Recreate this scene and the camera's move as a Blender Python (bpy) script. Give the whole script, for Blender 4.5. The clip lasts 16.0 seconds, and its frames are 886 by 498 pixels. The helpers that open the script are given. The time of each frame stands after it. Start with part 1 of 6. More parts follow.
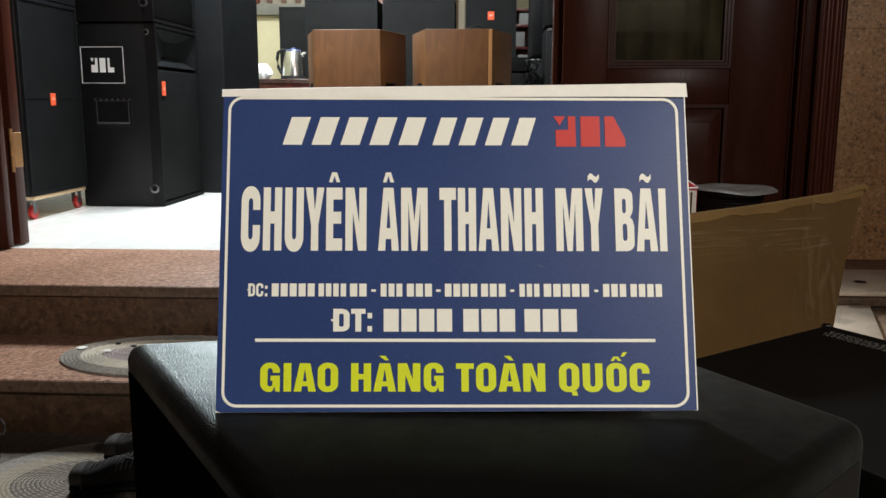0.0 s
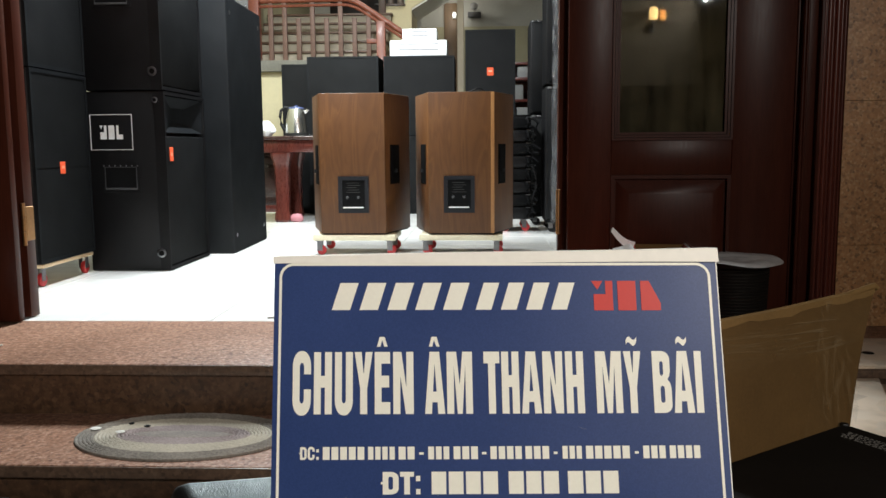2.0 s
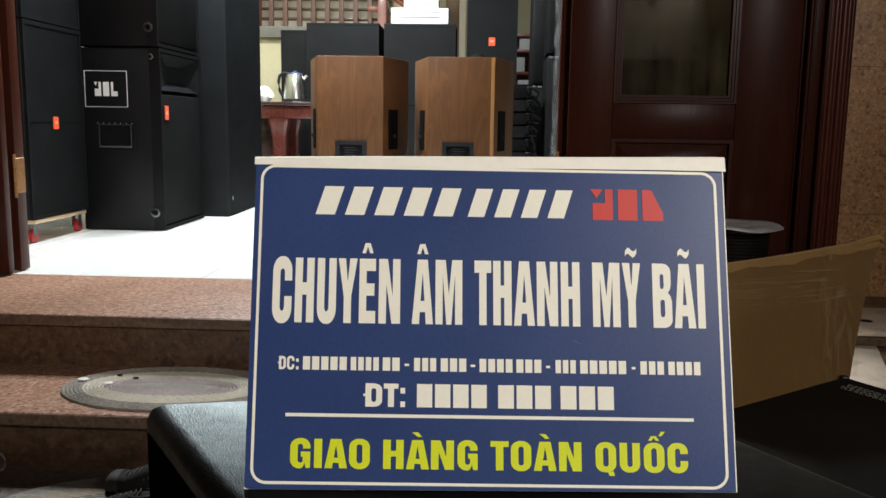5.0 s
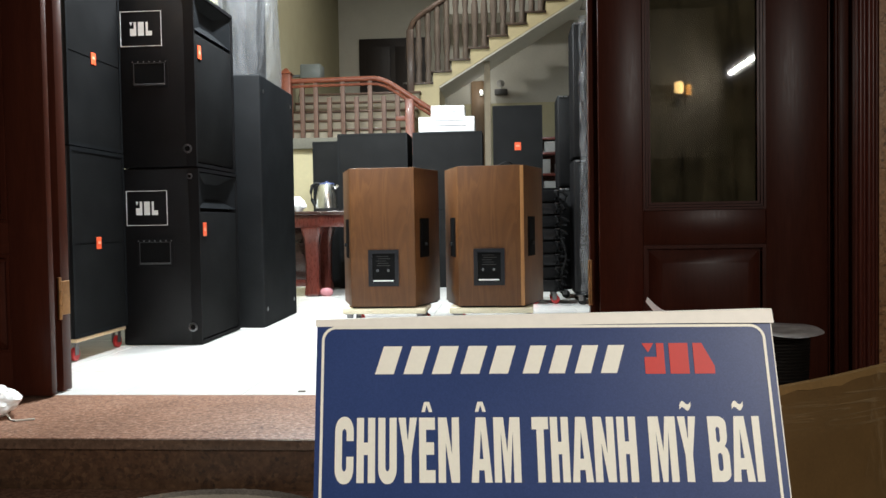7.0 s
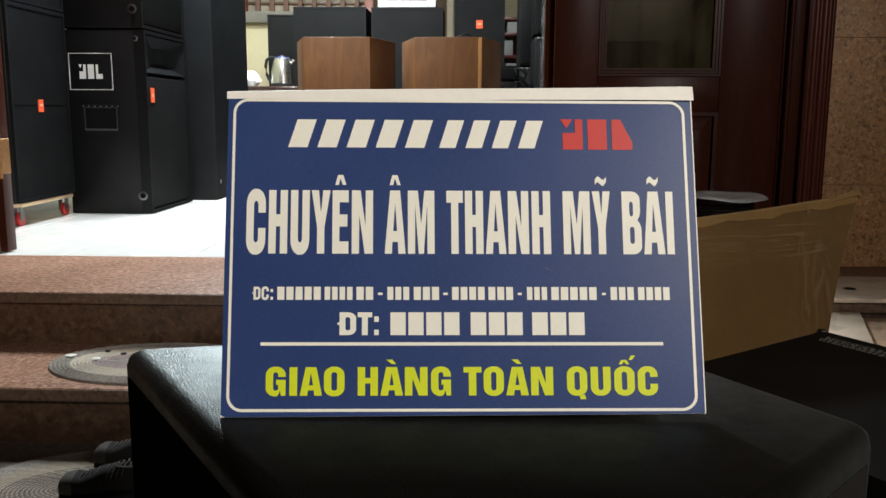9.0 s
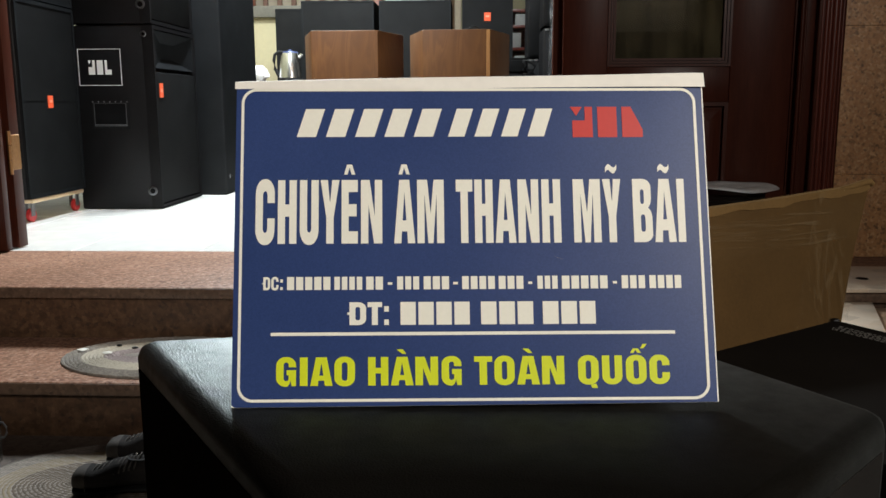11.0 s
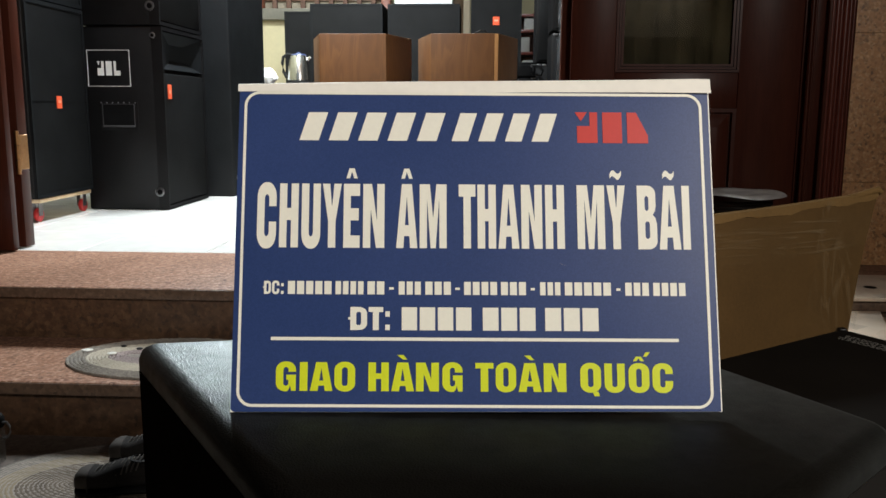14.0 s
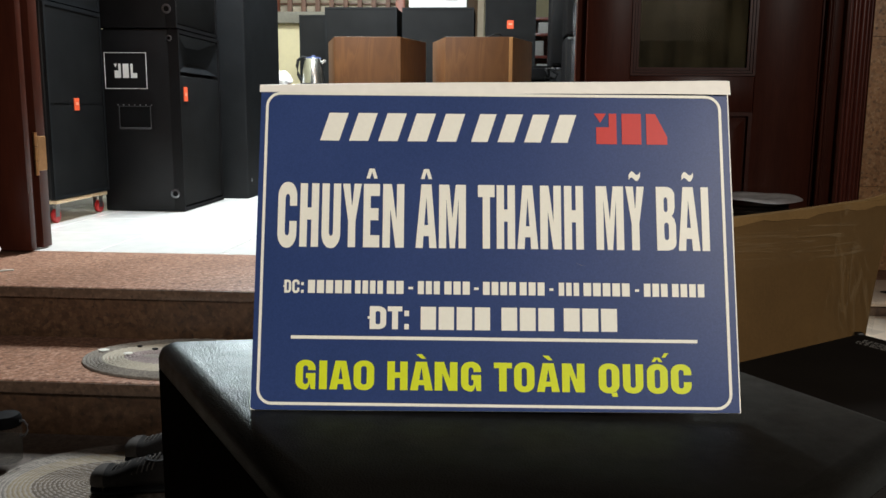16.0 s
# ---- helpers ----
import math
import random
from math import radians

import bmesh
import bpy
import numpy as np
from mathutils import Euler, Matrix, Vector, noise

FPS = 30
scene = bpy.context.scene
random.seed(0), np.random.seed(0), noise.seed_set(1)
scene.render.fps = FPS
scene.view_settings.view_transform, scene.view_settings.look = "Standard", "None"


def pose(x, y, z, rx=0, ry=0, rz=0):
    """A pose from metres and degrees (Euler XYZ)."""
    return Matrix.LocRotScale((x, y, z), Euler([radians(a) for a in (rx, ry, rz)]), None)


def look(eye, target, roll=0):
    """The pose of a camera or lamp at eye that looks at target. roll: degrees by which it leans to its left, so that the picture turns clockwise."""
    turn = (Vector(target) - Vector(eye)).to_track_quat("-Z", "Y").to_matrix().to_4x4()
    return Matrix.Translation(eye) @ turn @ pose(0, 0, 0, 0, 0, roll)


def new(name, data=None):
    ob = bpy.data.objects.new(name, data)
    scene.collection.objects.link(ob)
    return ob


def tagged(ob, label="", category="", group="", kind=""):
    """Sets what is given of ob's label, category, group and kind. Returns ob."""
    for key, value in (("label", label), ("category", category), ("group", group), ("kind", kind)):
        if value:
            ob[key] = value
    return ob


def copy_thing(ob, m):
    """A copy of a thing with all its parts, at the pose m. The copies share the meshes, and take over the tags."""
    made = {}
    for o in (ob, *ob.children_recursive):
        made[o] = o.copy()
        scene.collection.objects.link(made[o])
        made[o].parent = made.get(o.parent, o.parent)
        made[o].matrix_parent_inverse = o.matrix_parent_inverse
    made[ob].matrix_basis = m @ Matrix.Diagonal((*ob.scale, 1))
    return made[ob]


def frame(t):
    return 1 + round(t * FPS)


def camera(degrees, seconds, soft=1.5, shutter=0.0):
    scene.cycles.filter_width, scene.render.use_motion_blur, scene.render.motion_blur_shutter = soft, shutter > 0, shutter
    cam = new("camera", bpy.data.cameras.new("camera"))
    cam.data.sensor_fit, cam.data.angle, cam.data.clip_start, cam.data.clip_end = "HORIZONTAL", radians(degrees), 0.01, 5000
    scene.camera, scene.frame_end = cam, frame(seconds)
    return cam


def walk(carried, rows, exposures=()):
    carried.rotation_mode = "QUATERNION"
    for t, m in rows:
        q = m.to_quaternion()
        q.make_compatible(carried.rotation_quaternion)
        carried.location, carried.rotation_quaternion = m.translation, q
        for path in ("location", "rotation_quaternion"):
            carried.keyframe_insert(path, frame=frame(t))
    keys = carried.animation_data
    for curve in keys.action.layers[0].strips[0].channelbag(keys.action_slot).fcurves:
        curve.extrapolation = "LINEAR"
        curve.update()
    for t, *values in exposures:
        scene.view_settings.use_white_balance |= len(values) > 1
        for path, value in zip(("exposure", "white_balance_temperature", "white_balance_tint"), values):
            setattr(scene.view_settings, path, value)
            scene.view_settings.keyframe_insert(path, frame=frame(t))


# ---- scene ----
cam = camera(55.9, 16.0)
PATH = [
    (0, (0.0948, 0.4538, 1.0456), (-0.0014, 2.4218, 0.7027), 0.09),
    (0.5, (0.0919, 0.4507, 1.0486), (-0.0077, 2.4190, 0.7086), 0.09),
    (1, (0.0849, 0.4466, 1.0535), (-0.0161, 2.4157, 0.7180), 0.17),
    (1.5, (0.0646, 0.4356, 1.1056), (-0.0289, 2.4097, 0.7987), 0.15),
    (2, (0.0488, 0.4354, 1.1742), (-0.0429, 2.4185, 0.9310), -0.44),
    (2.5, (0.0399, 0.4346, 1.2219), (-0.0509, 2.4245, 1.0426), -0.41),
    (3, (0.0393, 0.4268, 1.2213), (-0.0465, 2.4199, 1.0802), 0.03),
    (3.5, (0.0446, 0.4405, 1.1405), (-0.0369, 2.4293, 0.9453), 0.92),
    (3.7, (0.0544, 0.4567, 1.0925), (-0.0207, 2.4398, 0.8444), 1.18),
    (5.8, (0.0544, 0.4737, 1.1041), (-0.0567, 2.4481, 0.8053), 0.09),
    (6, (0.0490, 0.4660, 1.1256), (-0.0708, 2.4478, 0.8851), -0.16),
    (6.5, (0.0375, 0.4565, 1.1564), (-0.1042, 2.4483, 1.0438), -0.64),
    (7, (0.0301, 0.4472, 1.1598), (-0.1260, 2.4401, 1.0955), -0.94),
    (7.5, (0.0352, 0.4095, 1.1001), (-0.1200, 2.4009, 0.9994), -0.62),
    (8, (0.0636, 0.4369, 1.0414), (-0.0500, 2.4197, 0.8061), 0.23),
    (8.5, (0.0723, 0.4517, 1.0433), (0.0002, 2.4269, 0.7379), 0.35),
    (9, (0.0748, 0.4562, 1.0397), (0.0099, 2.4288, 0.7166), 0.26),
    (11.5, (0.0743, 0.4602, 1.0348), (-0.0178, 2.4291, 0.6960), -0.23),
    (12, (0.0790, 0.4624, 1.0358), (-0.0135, 2.4312, 0.6963), -0.04),
    (12.5, (0.0796, 0.4631, 1.0376), (-0.0080, 2.4335, 0.7062), 0.21),
    (13, (0.0784, 0.4627, 1.0379), (-0.0147, 2.4334, 0.7098), 0.24),
    (13.5, (0.0770, 0.4647, 1.0363), (-0.0216, 2.4352, 0.7084), 0.27),
    (14, (0.0784, 0.4654, 1.0353), (-0.0249, 2.4354, 0.7058), 0.28),
    (14.5, (0.0743, 0.4642, 1.0351), (-0.0351, 2.4339, 0.7061), 0.35),
    (15, (0.0724, 0.4622, 1.0337), (-0.0489, 2.4315, 0.7064), 0.29),
    (15.5, (0.0734, 0.4604, 1.0340), (-0.0570, 2.4297, 0.7098), 0.22),
    (16, (0.0722, 0.4603, 1.0327), (-0.0610, 2.4297, 0.7111), 0.45),
]
walk(cam, [(t, look(eye, target, roll)) for t, eye, target, roll in PATH])

# ---- world, lights, exposure ----
FLOOR = 0.385      # house floor above the paving
TREAD = 0.189      # lower granite step

world = bpy.data.worlds.new("night")
scene.world = world
world.use_nodes = True
world.node_tree.nodes["Background"].inputs[0].default_value = (0.020, 0.026, 0.040, 1)
world.node_tree.nodes["Background"].inputs[1].default_value = 0.25


def area_lamp(name, m, sx, sy, watts, colour):
    data = bpy.data.lights.new(name, "AREA")
    data.shape, data.size, data.size_y, data.energy, data.color = "RECTANGLE", sx, sy, watts, colour
    ob = new(name, data)
    ob.matrix_world = m
    return ob


def bulb_lamp(name, at, radius, watts, colour):
    data = bpy.data.lights.new(name, "POINT")
    data.energy, data.color, data.shadow_soft_size = watts, colour, radius
    ob = new(name, data)
    ob.location = at
    return ob


COOL = (0.88, 0.96, 1.0)
WARM = (1.0, 0.62, 0.28)
area_lamp("tube_light_front", pose(-1.5, 5.9, 3.95, 0, 0, 90), 1.2, 0.08, 325, COOL)
area_lamp("tube_light_rear", pose(-1.65, 8.8, 3.95), 1.2, 0.08, 200, COOL)
area_lamp("stair_light", pose(-0.9, 11.5, 5.7), 0.5, 0.5, 72, (1.0, 0.97, 0.90))
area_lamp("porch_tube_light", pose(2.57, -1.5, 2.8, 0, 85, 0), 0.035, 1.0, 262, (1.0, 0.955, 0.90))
bulb_lamp("wall_spot_light", (-0.376, 14.00, 3.30), 0.09, 2.6, (1.0, 0.96, 0.88))

# ---- materials ----


class Nodes:
    """A small helper round one node material."""

    def __init__(self, name):
        self.mat = bpy.data.materials.new(name)
        self.mat.use_nodes = True
        self.tree = self.mat.node_tree
        self.bsdf = self.tree.nodes["Principled BSDF"]
        self.tc = self.tree.nodes.new("ShaderNodeTexCoord")
        self.last_height = None

    def link(self, a, b):
        self.tree.links.new(a, b)

    def mapping(self, scale=(1, 1, 1), rot=(0, 0, 0)):
        n = self.tree.nodes.new("ShaderNodeMapping")
        n.inputs["Scale"].default_value, n.inputs["Rotation"].default_value = scale, rot
        self.link(self.tc.outputs["Object"], n.inputs["Vector"])
        return n.outputs["Vector"]

    def noise(self, scale, detail=4, rough=0.55, vec=None, distortion=0.0):
        n = self.tree.nodes.new("ShaderNodeTexNoise")
        n.inputs["Scale"].default_value, n.inputs["Detail"].default_value = scale, detail
        n.inputs["Roughness"].default_value, n.inputs["Distortion"].default_value = rough, distortion
        self.link(vec or self.tc.outputs["Object"], n.inputs["Vector"])
        return n.outputs["Fac"]

    def voronoi(self, scale, vec=None, out="Color", feature="F1"):
        n = self.tree.nodes.new("ShaderNodeTexVoronoi")
        n.feature = feature
        n.inputs["Scale"].default_value = scale
        self.link(vec or self.tc.outputs["Object"], n.inputs["Vector"])
        return n.outputs[out]

    def wave(self, scale, distortion=0.0, vec=None, axis="X", detail=2):
        n = self.tree.nodes.new("ShaderNodeTexWave")
        n.bands_direction = axis
        n.inputs["Scale"].default_value, n.inputs["Distortion"].default_value, n.inputs["Detail"].default_value = scale, distortion, detail
        self.link(vec or self.tc.outputs["Object"], n.inputs["Vector"])
        return n.outputs["Fac"]

    def ramp(self, fac, stops):
        n = self.tree.nodes.new("ShaderNodeValToRGB")
        el = n.color_ramp.elements
        while len(el) < len(stops):
            el.new(0.5)
        for e, (p, c) in zip(el, stops):
            e.position, e.color = p, (*c, 1)
        self.link(fac, n.inputs["Fac"])
        return n.outputs["Color"]

    def mix(self, fac, a, b, mode="MIX"):
        n = self.tree.nodes.new("ShaderNodeMix")
        n.data_type, n.blend_type = "RGBA", mode
        for value, sock in ((fac, n.inputs[0]), (a, n.inputs[6]), (b, n.inputs[7])):
            if isinstance(value, (int, float)):
                sock.default_value = value
            elif isinstance(value, tuple):
                sock.default_value = (*value, 1)
            else:
                self.link(value, sock)
        return n.outputs[2]

    def value(self, fac, lo, hi):
        n = self.tree.nodes.new("ShaderNodeMapRange")
        n.inputs["To Min"].default_value, n.inputs["To Max"].default_value = lo, hi
        self.link(fac, n.inputs["Value"])
        return n.outputs["Result"]

    def bump(self, height, strength=0.3, distance=0.002):
        n = self.tree.nodes.new("ShaderNodeBump")
        n.inputs["Strength"].default_value, n.inputs["Distance"].default_value = strength, distance
        self.link(height, n.inputs["Height"])
        if self.last_height is not None:
            self.link(self.last_height, n.inputs["Normal"])
        self.last_height = n.outputs["Normal"]
        self.link(n.outputs["Normal"], self.bsdf.inputs["Normal"])

    def set(self, colour=None, rough=None, metal=None, spec=None):
        for value, key in ((colour, "Base Color"), (rough, "Roughness"), (metal, "Metallic"), (spec, "Specular IOR Level")):
            if value is None:
                continue
            if isinstance(value, (int, float)):
                self.bsdf.inputs[key].default_value = value
            elif isinstance(value, tuple):
                self.bsdf.inputs[key].default_value = (*value, 1)
            else:
                self.link(value, self.bsdf.inputs[key])
        return self


def plain(name, colour, rough=0.5, metal=0.0, grain=60.0, vary=0.18, bump=0.15, spec=None):
    """A painted or moulded surface with a little mottling, uneven gloss and fine relief."""
    n = Nodes(name)
    big = n.noise(3.0, 3)
    fine = n.noise(grain, 4)
    dark = tuple(c * (1 - vary) for c in colour)
    light = tuple(min(1.0, c * (1 + vary)) for c in colour)
    n.set(n.ramp(n.mix(0.45, big, fine), [(0.32, dark), (0.68, light)]), n.value(fine, max(0.02, rough - 0.08), min(1, rough + 0.08)), metal, spec)
    if bump:
        n.bump(fine, bump, 0.001)
    return n.mat


def granite(name, base, dark, light, scale, rough, spec=0.5, soft=0.85, contrast=1.0):
    n = Nodes(name)
    cells = n.voronoi(scale)
    sep = n.tree.nodes.new("ShaderNodeSeparateColor")
    n.link(cells, sep.inputs[0])
    speck = n.ramp(sep.outputs[0], [(0.0, dark), (0.22, base), (0.62, base), (0.80, light), (1.0, tuple(c * 0.55 for c in base))])
    cloud = n.ramp(n.noise(2.2, 4), [(0.3, (0.74, 0.72, 0.70)), (0.7, (1.0, 1.0, 1.0))])
    fine = n.noise(scale * 1.6, 3)
    blotch = n.ramp(n.noise(scale * 0.42, 3), [(0.38, tuple(c * (1 - 0.28 * contrast) for c in base)), (0.5, base), (0.63, tuple(a + 0.4 * contrast * (b - a) for a, b in zip(base, light)))])
    col = n.mix(1.0, n.mix(n.value(fine, soft - 0.7, soft), speck, blotch), cloud, "MULTIPLY")
    n.set(col, n.value(n.noise(7.0, 4), max(0.05, rough - 0.1), rough + 0.12), None, spec)
    n.bump(fine, 0.08, 0.0006)
    return n.mat


def wood(name, dark, mid, light, stretch=(26, 26, 2.2), rough=0.4, coat=0.0):
    n = Nodes(name)
    vec = n.mapping(stretch)
    grain = n.noise(1.0, 6, 0.65, vec, 1.2)
    fine = n.noise(6.0, 3, 0.6, vec)
    broad = n.noise(0.25, 2, 0.5, vec, 2.5)
    col = n.ramp(n.mix(0.35, n.mix(0.5, grain, broad), fine), [(0.30, dark), (0.5, mid), (0.70, light)])
    n.set(col, n.value(fine, rough - 0.08, rough + 0.1))
    n.bsdf.inputs["Coat Weight"].default_value = coat
    n.bsdf.inputs["Coat Roughness"].default_value = 0.12
    n.bump(grain, 0.08, 0.0008)
    return n.mat


def emitter(name, colour, strength):
    n = Nodes(name)
    n.set(colour, 0.4)
    n.bsdf.inputs["Emission Color"].default_value = (*colour, 1)
    n.bsdf.inputs["Emission Strength"].default_value = strength
    return n.mat


def clear(name, tint, rough, amount, spec=0.5, wrinkle=0.0, dust=0.0):
    """Clear film or glass: a mix of see-through and gloss."""
    n = Nodes(name)
    n.set(tint, rough)
    n.bsdf.inputs["Specular IOR Level"].default_value = spec
    out = n.tree.nodes["Material Output"]
    see = n.tree.nodes.new("ShaderNodeBsdfTransparent")
    see.inputs[0].default_value = (0.93, 0.94, 0.94, 1)
    mx = n.tree.nodes.new("ShaderNodeMixShader")
    mx.inputs[0].default_value = amount
    n.link(see.outputs[0], mx.inputs[1])
    n.link(n.bsdf.outputs[0], mx.inputs[2])
    n.link(mx.outputs[0], out.inputs["Surface"])
    if dust:
        streaks = n.mix(0.5, n.noise(1.0, 4, 0.6, n.mapping((16, 16, 2.2)), 0.6), n.noise(5.0, 5, 0.65))
        n.set(n.ramp(streaks, [(0.36, tuple(c * (1 - dust) for c in tint)), (0.5, tint), (0.64, tuple(c * (1 + dust) for c in tint))]))
        n.set(None, n.value(n.noise(5.0, 4), rough * 0.7, rough * 1.3))
    if wrinkle:
        n.bump(n.noise(1.0, 4, 0.6, n.mapping((11, 11, 3.2)), 1.5), wrinkle, 0.025)
    return n.mat


M = {}
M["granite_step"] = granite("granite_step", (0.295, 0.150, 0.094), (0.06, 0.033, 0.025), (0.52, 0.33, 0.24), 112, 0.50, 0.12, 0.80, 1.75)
# Brown riser stone, deepened further for the shade below the treads.
M["granite_riser_shaded"] = granite("granite_riser_shaded", (0.094, 0.049, 0.027), (0.03, 0.02, 0.017), (0.17, 0.098, 0.054), 80, 0.42, 0.5, 0.85, 1.6)
# Tread granite again, darkened for the dimmer light on its front edges.
M["granite_edge_shaded"] = granite("granite_edge_shaded", (0.135, 0.084, 0.056), (0.04, 0.025, 0.02), (0.22, 0.145, 0.10), 95, 0.40)
M["granite_wall"] = granite("granite_wall", (0.50, 0.240, 0.090), (0.085, 0.045, 0.019), (0.70, 0.43, 0.215), 105, 0.42, 0.5, 0.72, 1.3)
M["marble"] = granite("marble", (0.84, 0.69, 0.54), (0.74, 0.60, 0.45), (0.88, 0.77, 0.64), 14, 0.40, 0.3)
M["marble_brown"] = granite("marble_brown", (0.62, 0.43, 0.29), (0.52, 0.35, 0.23), (0.70, 0.51, 0.36), 16, 0.45, 0.3)
M["paving"] = granite("paving", (0.125, 0.090, 0.068), (0.045, 0.032, 0.026), (0.20, 0.155, 0.125), 90, 0.55)
M["mahogany"] = wood("mahogany", (0.033, 0.0084, 0.0048), (0.048, 0.0123, 0.0068), (0.066, 0.0174, 0.0094), (22, 22, 2.0), 0.34, 0.0)
M["mahogany"].node_tree.nodes["Principled BSDF"].inputs["Specular IOR Level"].default_value = 0.13
# Flute copy of the mahogany: glossier, highlights also put in as paler red.
M["mahogany_flute_lit"] = wood("mahogany_flute_lit", (0.066, 0.0150, 0.0095), (0.096, 0.0215, 0.0132), (0.13, 0.030, 0.0180), (22, 22, 2.0), 0.30, 0.0)
M["mahogany_flute_lit"].node_tree.nodes["Principled BSDF"].inputs["Specular IOR Level"].default_value = 0.32
M["red_rail"] = wood("red_rail", (0.11, 0.026, 0.013), (0.20, 0.052, 0.024), (0.29, 0.088, 0.043), (20, 20, 20), 0.48, 0.1)
M["table_top"] = wood("table_top", (0.022, 0.011, 0.009), (0.040, 0.019, 0.015), (0.06, 0.03, 0.024), (5, 18, 18), 0.24, 0.5)
M["table_wood"] = wood("table_wood", (0.04, 0.008, 0.006), (0.09, 0.018, 0.012), (0.14, 0.034, 0.020), (18, 18, 5), 0.28, 0.4)
M["baluster_wood"] = wood("baluster_wood", (0.095, 0.050, 0.035), (0.140, 0.076, 0.053), (0.185, 0.104, 0.073), (20, 20, 4), 0.6, 0.0)
M["turned_wood"] = wood("turned_wood", (0.085, 0.066, 0.054), (0.125, 0.098, 0.080), (0.165, 0.13, 0.105), (16, 16, 5), 0.6, 0.0)
M["step_wood"] = wood("step_wood", (0.075, 0.040, 0.024), (0.115, 0.064, 0.038), (0.15, 0.09, 0.055), (5, 16, 16), 0.5, 0.1)
M["dark_door"] = wood("dark_door", (0.012, 0.0085, 0.0085), (0.017, 0.012, 0.012), (0.023, 0.016, 0.0155), (16, 16, 3), 0.5, 0.0)
M["dark_stair_wood"] = wood("dark_stair_wood", (0.045, 0.022, 0.016), (0.080, 0.054, 0.040), (0.13, 0.075, 0.055), (16, 16, 5), 0.4, 0.2)


def figured_veneer(name, dark, mid, light):
    """Crown-cut veneer: broad flame figure with fine pores along it."""
    n = Nodes(name)
    field = n.noise(1.0, 3, 0.5, n.mapping((7.5, 7.5, 1.25)), 0.7)
    soft = tuple((a + b) / 2 for a, b in zip(dark, mid))
    pale = tuple((a + b) / 2 for a, b in zip(light, mid))
    flame = n.ramp(field, [(0.28, mid), (0.36, soft), (0.41, pale), (0.45, mid), (0.475, soft), (0.50, mid), (0.545, light), (0.58, soft), (0.63, mid), (0.70, pale)])
    pores = n.noise(1.0, 4, 0.6, n.mapping((170, 170, 6)))
    blotch = n.ramp(n.noise(2.6, 3), [(0.3, soft), (0.7, light)])
    col = n.mix(0.5, flame, blotch)
    n.set(n.mix(n.value(pores, 0.0, 0.45), col, soft), n.value(pores, 0.45, 0.6), None, 0.35)
    n.bump(pores, 0.06, 0.0006)
    return n.mat


M["walnut"] = figured_veneer("walnut", (0.049, 0.0168, 0.0046), (0.098, 0.0375, 0.0096), (0.145, 0.0590, 0.0165))
M["edge_wood"] = wood("edge_wood", (0.19, 0.080, 0.026), (0.28, 0.130, 0.044), (0.36, 0.18, 0.065), (22, 22, 1.5), 0.4, 0.1)
M["pale_wood"] = wood("pale_wood", (0.50, 0.34, 0.19), (0.62, 0.46, 0.28), (0.70, 0.55, 0.36), (8, 2, 30), 0.5, 0.0)
M["white_tile"] = plain("white_tile", (0.80, 0.79, 0.76), 0.16, grain=9, vary=0.03, bump=0.0)
M["grout"] = plain("grout", (0.45, 0.44, 0.41), 0.8)
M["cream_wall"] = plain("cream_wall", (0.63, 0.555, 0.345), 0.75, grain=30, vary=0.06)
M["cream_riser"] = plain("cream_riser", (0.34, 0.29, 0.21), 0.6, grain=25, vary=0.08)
M["beam_grey"] = plain("beam_grey", (0.20, 0.19, 0.155), 0.8, grain=25, vary=0.2)
M["hall_grey"] = plain("hall_grey", (0.41, 0.405, 0.36), 0.8, grain=30, vary=0.07)
M["bounce_dark"] = plain("bounce_dark", (0.10, 0.09, 0.075), 0.8, grain=30, vary=0.1)
M["stair_wall"] = plain("stair_wall", (0.57, 0.57, 0.52), 0.8, grain=30, vary=0.06)
M["side_wall"] = plain("side_wall", (0.37, 0.345, 0.225), 0.8, grain=30, vary=0.07)
M["handle_black"] = plain("handle_black", (0.005, 0.005, 0.005), 0.9, spec=0.05)
M["white_wall"] = plain("white_wall", (0.62, 0.63, 0.60), 0.8, grain=30, vary=0.05)
M["grey_soffit"] = plain("grey_soffit", (0.70, 0.70, 0.64), 0.8, grain=20, vary=0.06)
# Paler than street_wall: the glow round the tube is put in the colour.
M["yard_wall_lit"] = plain("yard_wall_lit", (0.112, 0.094, 0.046), 0.85, grain=15, vary=0.2)
M["standin_dark"] = plain("standin_dark", (0.007, 0.0065, 0.0055), 0.9, grain=12, vary=0.35, spec=0.1)
M["street_wall"] = plain("street_wall", (0.034, 0.027, 0.015), 0.85, grain=15, vary=0.2)


